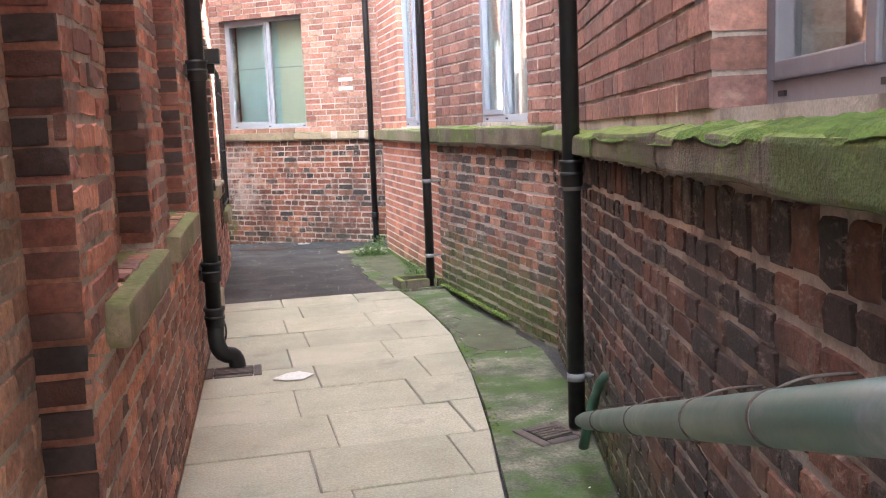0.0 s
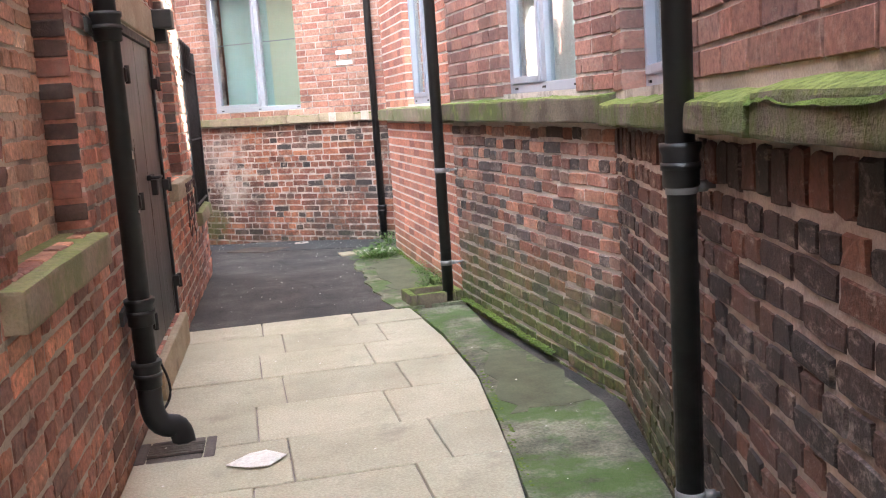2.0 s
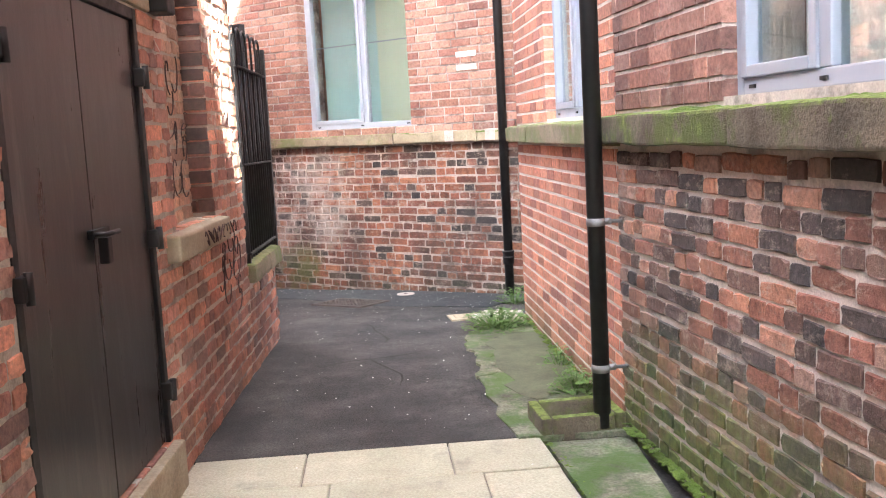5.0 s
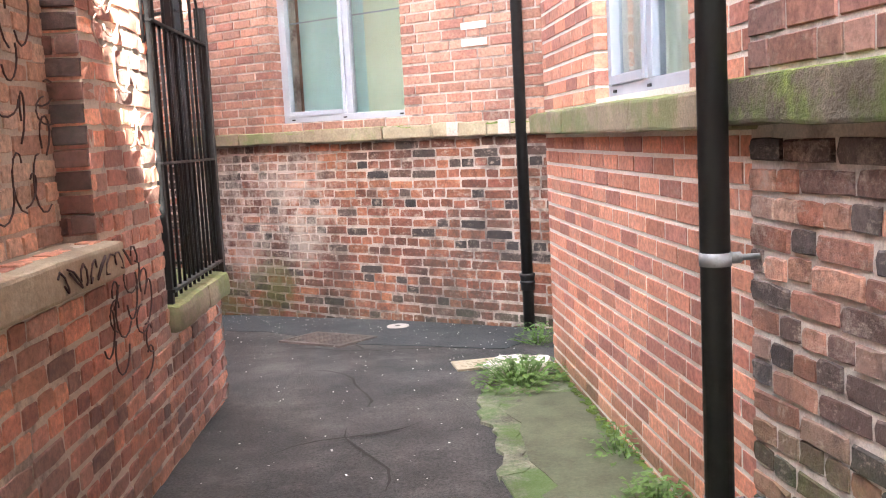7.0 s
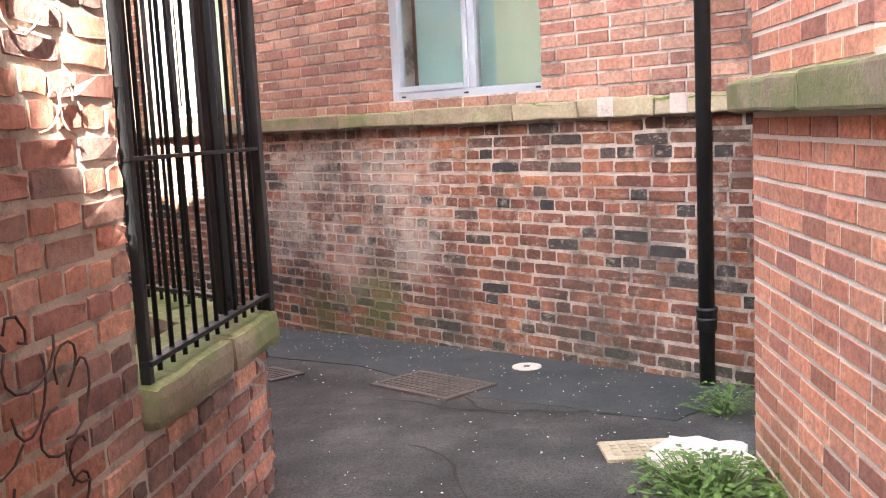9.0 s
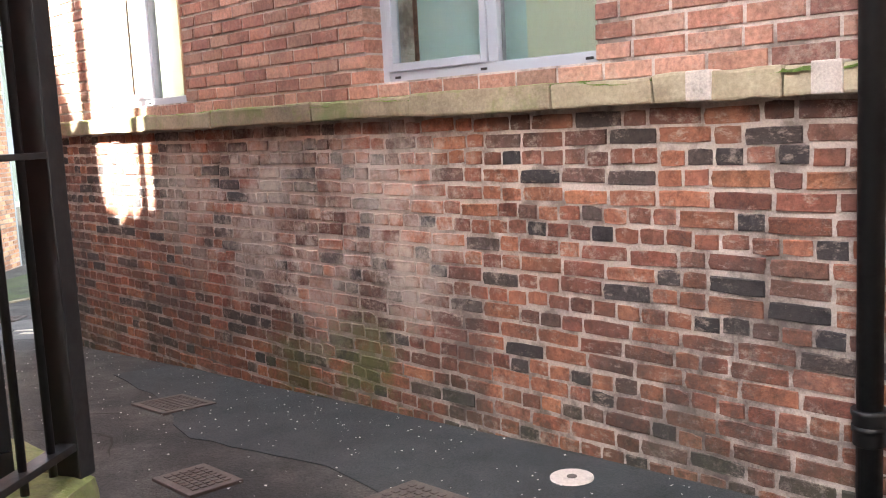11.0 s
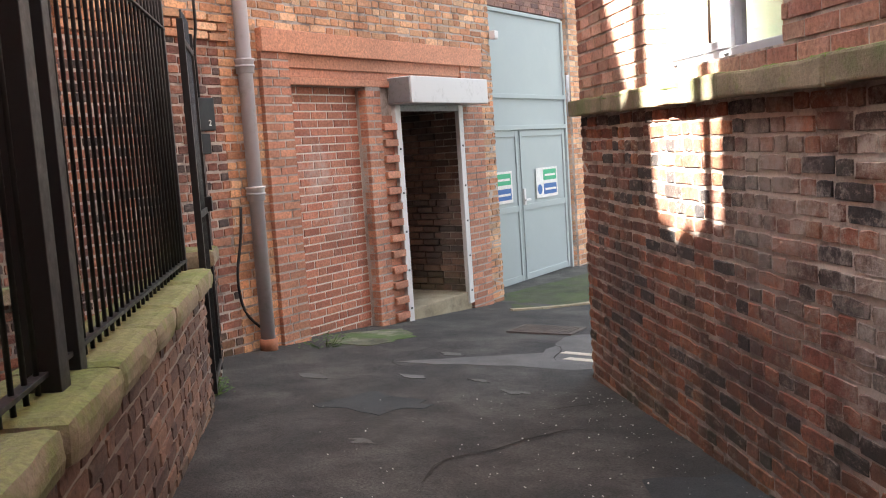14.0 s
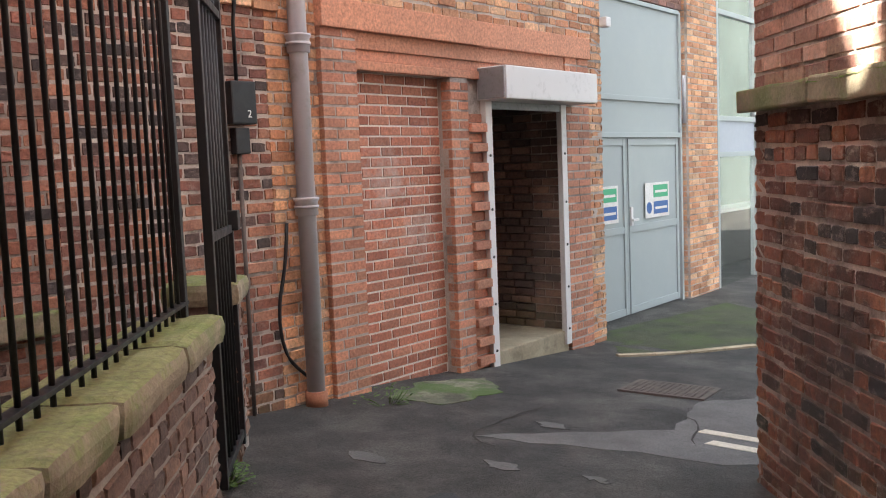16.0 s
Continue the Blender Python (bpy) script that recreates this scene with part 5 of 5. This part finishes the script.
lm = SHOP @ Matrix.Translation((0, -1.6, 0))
# darker old brick stands in for the shade inside
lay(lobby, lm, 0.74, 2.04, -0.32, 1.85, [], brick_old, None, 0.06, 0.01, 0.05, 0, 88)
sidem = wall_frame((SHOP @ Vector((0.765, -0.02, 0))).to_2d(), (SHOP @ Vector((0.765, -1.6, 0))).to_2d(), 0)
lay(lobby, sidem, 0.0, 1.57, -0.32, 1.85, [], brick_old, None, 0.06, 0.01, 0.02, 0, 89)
sh = group_empty("roller_shutter", "white metal roller shutter box with guide rails, rolled up", "roller shutter", at=SHOP @ Vector((1.39, 0, SZ)))
sm = Matrix.Translation(-sh.location) @ SHOP
part("shutter_box", boxm(0.60, 2.07, 0.0, 0.30, 1.80, 2.07, sm, 0.012), white_metal, sh, "white painted steel box")
part("box_end", boxm(2.071, 2.085, 0.02, 0.285, 1.81, 2.06, sm, 0.004), galvanised, sh)
for u in (0.76, 1.94):
    g = part("guide_rail", boxm(u, u + 0.09, 0.0, 0.055, -0.45, 1.80, sm, 0.005), white_metal, sh)
    for z in (-0.3, 0.1, 0.5, 0.9, 1.35):
        part("bolt", tube(bmesh.new(), [sm @ Vector((u + 0.045, 0.054, z)), sm @ Vector((u + 0.045, 0.062, z))], 0.012, 8), iron_black, g)
part("shutter_edge", boxm(0.852, 1.938, 0.01, 0.045, 1.735, 1.80, sm, 0.004), galvanised, sh)
dp = SHOP @ Vector((4.09, 0.085, 0))
downpipe("downpipe", (dp.x, dp.y, ground_z(dp.y)), (dp.x, dp.y, 6.0), 0.06, pipe_grey, (1.05, 2.1), "lilac-grey painted downpipe on the orange brick", None, (), None)
tagged(mesh_ob("drain_socket", tube(bmesh.new(), [(dp.x, dp.y, ground_z(dp.y) - 0.02), (dp.x, dp.y, ground_z(dp.y) + 0.1)], 0.075, 18), terracotta), "short terracotta drain socket under the grey pipe", "drain socket")
wp = [SHOP @ Vector(v) for v in ((4.2, 0.03, 1.2), (4.24, 0.03, 0.7), (4.34, 0.035, 0.4), (4.3, 0.03, 0.1), (4.16, 0.03, -0.05), (3.95, 0.03, -0.2))]
pts = []
for a, b, c in zip(wp, wp[1:], wp[2:]):
    pts += arc((a + b) / 2, b, (b + c) / 2, 5)
tagged(mesh_ob("cable", tube(bmesh.new(), pts, 0.012, 8), iron_black), "black cable sagging beside the grey downpipe", "cable")
mb = group_empty("meter_box", "small black electrical box with the number two on it", "electrical box", at=SHOP @ Vector((4.56, 0.0, 1.55)))
mm = Matrix.Translation(-mb.location) @ SHOP
part("box", boxm(4.47, 4.66, 0.012, 0.1, 1.58, 1.84, mm, 0.01), iron_black, mb)
part("junction", boxm(4.51, 4.62, 0.012, 0.07, 1.40, 1.56, mm, 0.008), iron_black, mb)
part("conduit", tube(bmesh.new(), [mm @ Vector((4.56, 0.03, 1.84)), mm @ Vector((4.56, 0.03, 2.2)), mm @ Vector((4.56, 0.07, 2.4)), mm @ Vector((4.56, 0.07, 4.0))], 0.012, 8), iron_black, mb)
part("lower_conduit", tube(bmesh.new(), [mm @ Vector((4.57, 0.03, 1.40)), mm @ Vector((4.57, 0.03, -0.3))], 0.014, 8), rust, mb)


def lettering(text, m, size, material, parent=None, name="lettering"):
    c = bpy.data.curves.new(name, "FONT")
    c.body, c.size, c.extrude = text, size, 0.001
    c.align_x = "CENTER"
    o = bpy.data.objects.new(name, c)
    me = bpy.data.meshes.new_from_object(o)
    bpy.data.objects.remove(o)
    me.transform(m)
    me.materials.append(material)
    ob = new(name, me)
    ob.parent = parent
    return ob


def upright(m, u, out, z):
    """A text's pose on a wall: its right is the viewer's right."""
    d = m.to_3x3() @ Vector((1, 0, 0))
    n = m.to_3x3() @ Vector((0, 1, 0))
    o = m @ Vector((u, out, z))
    r = -d
    return Matrix(((r.x, 0, n.x, o.x), (r.y, 0, n.y, o.y), (0, 1, 0, o.z), (0, 0, 0, 1)))


lettering("2", Matrix.Translation(-mb.location) @ upright(SHOP, 4.53, 0.102, 1.62), 0.065, white_matt, mb, "number")
tagged(mesh_ob("wall_light", boxm(-0.06, 0.03, 0.012, 0.1, 2.58, 2.68, SHOP, 0.015), white_metal), "small white lamp on the corner of the brick", "wall lamp")
vent = group_empty("wall_vent", "louvred grey vent grille high in the orange brick", "vent", at=SHOP @ Vector((0.75, 0, 3.2)))
vm = Matrix.Translation(-vent.location) @ SHOP
part("vent_frame", boxm(0.3, 1.2, -0.05, 0.02, 3.16, 3.2, vm, 0.004), terracotta, vent)
for k in range(8):
    part("slat", boxm(0.3, 1.2, -0.06, 0.0, 3.22 + 0.06 * k, 3.255 + 0.06 * k, vm, 0.004), galvanised, vent)
# yard side of the same building, further back
YARD = wall_frame((-6.08, 14.45), (-5.2, 9.0), 0)
wall_back = slab("wall_yard_back", YARD, 0.0, 5.5, SZ, 4.3, [], 0.35, mortar_dark, "old dark brick wall behind the yard railings")
lay(wall_back, YARD, 0.0, 5.5, -0.3, 4.0, [], brick_yard, None, 0.16, 0.012, 0.05, 4, 91, (False, False))
slab("wall_yard_back_upper", YARD, 0, 5.5, 4.3, 6.5, [], 0.35, plain_brick, "upper part of the yard's brick wall")
e = group_empty("stone_ledge", "mossy stone ledge low on the yard's back wall", "stone ledge", "wall ledges", "structure")
stones(e, YARD, 0.05, 5.4, 0.50, 0.62, 0.09, 0.1, stone_green, 0.9, 23)

# ---- grey doors, pier and glazed front ----
gd = group_empty("door_2", "tall grey steel double doors with an overpanel and notices", "door", kind="structure", at=DOORS @ Vector((1.4, 0, -0.62)))
dm_ = Matrix.Translation(-gd.location) @ DOORS
G0, GM, G1, GB = 0.14, 1.58, 2.84, -0.56
part("door_frame", boxm(G0 - 0.05, G0, -0.1, 0.03, GB, 3.08, dm_, 0.005), steel_door, gd)
part("door_frame", boxm(G0, G1, -0.1, 0.03, 1.94, 2.0, dm_, 0.005), steel_door, gd)
part("door_frame", boxm(G0, G1, -0.1, 0.03, 1.52, 1.58, dm_, 0.005), steel_door, gd)
part("door_frame", boxm(G0, G1, -0.1, 0.03, 3.05, 3.10, dm_, 0.005), steel_door, gd)
part("overpanel", boxm(G0, G1, -0.08, 0.0, 2.0, 3.05, dm_), steel_door, gd)
part("overpanel", boxm(G0, G1, -0.08, 0.0, 1.58, 1.94, dm_), steel_door, gd)
for a, b in ((G0 + 0.004, GM - 0.004), (GM + 0.004, G1)):
    leaf = part("door_leaf", boxm(a, b, -0.07, -0.01, GB + 0.02, 1.515, dm_, 0.004), steel_door, gd)
    for q in (a + 0.03, b - 0.09):
        part("stile", boxm(q, q + 0.06, -0.01, 0.008, GB + 0.03, 1.51, dm_, 0.003), steel_door, leaf)
    for z in (GB + 0.03, 0.42, 1.43):
        part("door_rail", boxm(a + 0.092, b - 0.092, -0.01, 0.006, z, z + 0.08, dm_, 0.003), steel_door, leaf)
    c = (a + b) / 2 - 0.05
    for z0, z1, u0, u1, mat in ((0.56, 0.98, c - 0.33, c + 0.33, white_matt),):
        sign = part("notice", boxm(u0, u1, 0.009, 0.013, z0, z1, dm_), mat, leaf, "white notice with green and blue panels")
        part("green_panel", boxm(u0 + 0.04, u1 - 0.22, 0.0135, 0.016, 0.80, 0.95, dm_), green_sign, sign)
        part("blue_panel", boxm(u0 + 0.04, u1 - 0.22, 0.0135, 0.016, 0.60, 0.75, dm_), blue_sign, sign)
        part("blue_disc", tube(bmesh.new(), [dm_ @ Vector((u1 - 0.1, 0.013, 0.68)), dm_ @ Vector((u1 - 0.1, 0.016, 0.68))], 0.07, 16), blue_sign, sign)
        for zz in (0.87, 0.67):
            part("text_bar", boxm(u0 + 0.07, u1 - 0.26, 0.0165, 0.0175, zz - 0.015, zz + 0.015, dm_), white_matt, sign)
hb = boxm(GM - 0.09, GM - 0.04, 0.0, 0.03, 0.50, 0.72, dm_, 0.006)
box(hb, GM - 0.2, GM - 0.05, 0.03, 0.05, 0.55, 0.58, dm_, 0.006)
part("door_handle", hb, white_metal, gd, "bright metal lever handle")
rod = tube(bmesh.new(), [dm_ @ Vector((G0 - 0.08, 0.05, 1.7)), dm_ @ Vector((G0 - 0.08, 0.05, 2.3))], 0.025, 8)
part("door_closer", rod, pipe_grey, gd)
PIER = wall_frame((-8.05, 23.95), (-7.86, 22.96), 0)
pw = slab("brick_pier", PIER, 0, 1.0, -0.9, 4.3, [], 0.3, mortar_mid, "orange-red brick pier between grey doors and glazing")
lay(pw, PIER, 0, 1.0, -0.62, 4.2, [], brick_tan, None, 0.06, 0.01, 0.25, 0, 95)
slab("wall_over_doors", DOORS, 0.0, 2.9, 3.12, 6.5, [], 0.3, plain_brick, "red brick wall over the grey doors")
lay(bpy.data.objects["wall_over_doors"], DOORS, 0.0, 2.9, 3.12, 4.4, [], brick_upper, None, 0.06, 0.01, 0.05, 0, 96, (False, False))
tagged(mesh_ob("cable", tube(bmesh.new(), [DOORS @ Vector((0.0, 0.3, 3.72)), DOORS @ Vector((1.4, 0.35, 3.62)), DOORS @ Vector((2.7, 0.4, 3.55))], 0.02, 8), iron_black), "dark cable stretched across over the grey doors", "cable")
GLZ = wall_frame((-9.2, 30.0), (-8.06, 23.97), 0)
front = group_empty("shopfront", "blue-grey framed glazed front of the next building", "shopfront", kind="structure", at=GLZ @ Vector((3, 0, -0.7)))
fm_ = Matrix.Translation(-front.location) @ GLZ
for u in (0.0, 1.5, 3.0, 4.5, 6.05):
    part("mullion", boxm(u, u + 0.07, -0.1, 0.0, -0.7, 5.0, fm_, 0.004), steel_door, front)
for z in (-0.7, 1.25, 1.75, 3.2, 4.95):
    part("transom", boxm(0, 6.1, -0.09, -0.005, z, z + 0.07, fm_, 0.004), steel_door, front)
part("spandrel", boxm(0, 6.1, -0.08, -0.03, 1.32, 1.75, fm_), frame_grey, front, "blue-grey panel")
for u in (0.07, 1.57, 3.07, 4.57):
    for z0, z1 in ((-0.63, 1.25), (1.82, 3.2), (3.27, 4.95)):
        p = part("pane", boxm(u, u + 1.43, -0.06, -0.05, z0, z1, fm_), glass, front)
        p.visible_shadow = False
teal = rough_material("teal_inside", [(0.3, (0.03, 0.06, 0.05)), (0.7, (0.07, 0.12, 0.1))], 1.2, 60, 0.7)
part("inner_wall", boxm(0, 6.1, -1.6, -1.5, -0.7, 5, fm_), teal, front)
# ceiling added out of view to keep sky light off the inner wall
part("inner_ceiling", boxm(0, 6.1, -1.5, -0.11, 4.9, 5.0, fm_), steel_door, front)
part("inner_counter", boxm(0.2, 6.0, -1.2, -0.9, -0.7, 0.35, fm_), black_matt, front)
part("counter_top", boxm(0.15, 6.05, -1.25, -0.7, 0.352, 0.40, fm_), white_matt, front)
part("inner_floor", boxm(0, 6.1, -1.5, -0.1, -0.72, -0.66, fm_), stone, front)
slab("shopfront_upper", GLZ, 0, 6.1, 5.02, 6.5, [], 0.3, plain_brick, "brick wall over the glazed front")
# street end
# invented backdrop, coloured dark to keep reflections in the glazing dim
tagged(mesh_ob("backdrop_building", boxm(-30, 14, 44, 46, -1, 9), rough_material("grey_render", [(0.3, (0.045, 0.055, 0.053)), (0.7, (0.075, 0.09, 0.085))], 0.6, 20)), "plain backdrop block added across the far street, dark to dim glass reflections", "building", kind="structure")
tagged(mesh_ob("wall_behind", boxm(-2.5, 2.5, -5.3, -5.0, -0.3, 4.5), plain_brick), "plain brick wall closing the alley behind", "wall", kind="structure")

# ---- covers and small things ----
def cover(name, x, y, w, h, a, mat, label):
    e = group_empty(name, label, "manhole cover", "covers in the ground", at=(x, y, ground_z(y)))
    sl = (ground_z(y + 0.2) - ground_z(y - 0.2)) / 0.4
    m = Matrix.Rotation(math.atan(sl), 4, "X") @ Matrix.Rotation(a, 4, "Z")
    part("cover_frame", boxm(-w, w, -h, h, -0.03, 0.014, m, 0.003), mat, e)
    bmx = bmesh.new()
    nx, ny = int(w * 2 / 0.045), int(h * 2 / 0.045)
    for i in range(nx):
        for j in range(ny):
            cx, cy = -w + 0.03 + (2 * w - 0.06) * (i + 0.5) / nx, -h + 0.03 + (2 * h - 0.06) * (j + 0.5) / ny
            q = 0.013
            v = [bmx.verts.new(m @ Vector((cx + sx * q, cy + sy * q, 0.0145 + zz))) for zz in (0, 0.004) for sx, sy in ((-1, -1), (1, -1), (1, 1), (-1, 1))]
            bmx.faces.new(v[4:])
            for s in range(4):
                bmx.faces.new((v[s], v[(s + 1) % 4], v[4 + (s + 1) % 4], v[4 + s]))
    part("tread", bmx, mat, e)
    return e


fa = math.atan2(0.645, -0.764)
cover("manhole_cover", 0.52, 12.28, 0.30, 0.20, fa, rust, "rusty studded iron manhole cover in the asphalt")
cover("manhole_cover", -1.15, 14.02, 0.2, 0.16, fa, rust, "small rusty studded cover in the asphalt")
cover("manhole_cover", -0.48, 12.66, 0.16, 0.12, fa, rust, "small rusty studded cover near the railings")
cover("manhole_cover", -5.1, 18.45, 0.32, 0.25, 0.3, rust, "square rusty cover in the lane by the shutter")
cover("manhole_cover", 1.50, 11.1, 0.17, 0.11, 0.1, stone, "small pale cover beside the broken concrete")
bm = tube(bmesh.new(), [(1.04, 12.65, ground_z(12.65) - 0.01), (1.04, 12.65, ground_z(12.65) + 0.012)], 0.085, 24)
disc = tagged(mesh_ob("pale_disc", bm, mortar_pale), "round pale cap set in the asphalt", "cap")
part("hole", tube(bmesh.new(), [(1.04, 12.65, ground_z(12.65) + 0.01), (1.04, 12.65, ground_z(12.65) + 0.015)], 0.02, 12), rust, disc)


def weed(x, y, n, size, seed, label):
    rng = random.Random(seed)
    e = group_empty("weed", label, "weed", "weeds", at=(x, y, ground_z(y)))
    b, st = bmesh.new(), bmesh.new()
    for k in range(n):
        a, r = rng.uniform(0, 6.3), rng.uniform(0.1, 1) * size
        c = Vector((r * math.cos(a) * 1.0, r * math.sin(a) * 1.2, rng.uniform(0.02, 0.16) * (1 - 0.5 * r / size)))
        if k % 4 == 0:
            tube(st, [Vector((c.x * 0.4, c.y * 0.4, 0)), c], 0.0025, 5)
        l, wd = rng.uniform(0.018, 0.045), rng.uniform(0.008, 0.018)
        d = Vector((math.cos(a + rng.uniform(-1, 1)), math.sin(a + rng.uniform(-1, 1)), rng.uniform(-0.3, 0.6))).normalized()
        s = d.cross(Vector((0, 0, 1))).normalized()
        v = [b.verts.new(p) for p in (c, c + d * l * 0.5 + s * wd, c + d * l + Vector((0, 0, -0.006)), c + d * l * 0.5 - s * wd)]
        b.faces.new(v)
    part("foliage", b, leaf_mat, e)["kind"] = "stuff"
    part("stem", st, leaf_mat, e)["kind"] = "stuff"
    return e


weed(1.66, 10.62, 650, 0.26, 1, "clump of small green weeds at the foot of the wall")
weed(1.83, 8.75, 260, 0.15, 2, "small green weeds behind the gully")
weed(1.86, 9.35, 90, 0.14, 3, "sparse green weeds along the wall")
weed(1.93, 11.6, 120, 0.18, 4, "low green weeds in the corner")
weed(-5.0, 14.72, 160, 0.14, 5, "green weeds at the end of the yard wall")
weed(-6.0, 16.5, 60, 0.2, 6, "sparse weeds below the bricked doorway")
# moss line where wall meets ground
bm = bmesh.new()
rng = random.Random(14)
for _ in range(900):
    k = rng.random()
    if k < 0.5:
        c = MIDDLE @ Vector((rng.uniform(0.8, 2.6), rng.uniform(0.01, 0.06), 0))
    elif k < 0.8:
        c = PALE @ Vector((rng.uniform(0, 2.8), rng.uniform(0.01, 0.05), 0))
    else:
        y = rng.uniform(4, 8)
        c = Vector((kerb_x(y) + rng.uniform(0.0, 0.05), y, -0.003))
    s = rng.uniform(0.004, 0.014) * (1 if k < 0.8 else 0.6)
    r = bmesh.ops.create_icosphere(bm, subdivisions=1, radius=s)
    for v in r["verts"]:
        v.co = Vector((v.co.x * 1.3, v.co.y * 1.3, v.co.z * 0.5)) * rng.uniform(0.8, 1.2) + c
tagged(mesh_ob("moss", bm, moss_mat), "green moss cushions along the foot of the wall", "moss", kind="stuff")

# dark damp stain sheet on the concrete, repairs on the far ledge
damp = rough_material("damp_concrete", [(0.3, (0.06, 0.068, 0.035)), (0.7, (0.13, 0.14, 0.08))], 5, 80, 0.75)
patch_mesh("damp_patch", wobble([(1.48, 5.5), (1.9, 5.55), (1.88, 6.5), (1.66, 6.7), (1.55, 6.2)], 0.06, 21), damp, -0.001, "dark damp patch on the green concrete", "concrete")
patch_mesh("damp_patch", wobble([(1.52, 8.75), (1.86, 8.6), (1.88, 10.3), (1.6, 10.35), (1.5, 9.6)], 0.07, 22), damp, 0.015, "dark damp patch on the broken concrete", "concrete")
for u in (FU - 0.42, FU - 0.87, FU - 1.2):
    tagged(mesh_ob("ledge_repair", boxm(u - 0.05, u + 0.05, 0.0, 0.083, BF0 - 0.003, BF1 + 0.004, FAR, 0.006), mortar_pale), "pale mortar repair across the stone ledge", "repair", kind="structure")
rng = random.Random(31)
for x, y, a, n in ((0.35, 11.3, 0.1, 9), (0.1, 12.0, -0.4, 12), (-0.9, 12.9, 2.4, 14), (-2.6, 14.2, 2.2, 12), (-3.2, 15.6, 0.6, 9), (0.9, 9.0, 1.4, 8), (-4.6, 16.2, 2.6, 12), (-2.0, 13.6, 0.5, 6), (-5.0, 17.6, 0.4, 10), (0.3, 9.6, 0.7, 7), (1.2, 11.5, 2.7, 10)):
    cb = bmesh.new()
    rows_ = []
    for k in range(n):
        a += rng.uniform(-0.5, 0.5)
        x, y = x + 0.13 * math.cos(a), y + 0.13 * math.sin(a)
        w = rng.uniform(0.003, 0.009) * (1 if 0 < k < n - 1 else 0.2)
        z = ground_z(y) + 0.0075 + 0.010 * noise.noise(Vector((x * 0.8, y * 0.8, 0)))
        rows_.append([cb.verts.new((x - w * math.sin(a), y + w * math.cos(a), z)), cb.verts.new((x + w * math.sin(a), y - w * math.cos(a), z))])
    for p, q in zip(rows_, rows_[1:]):
        cb.faces.new((p[0], p[1], q[1], q[0]))
    tagged(mesh_ob("crack", cb, black_matt), "dark crack running through the asphalt", "crack", "cracks in the asphalt", "structure")

flush_bricks()
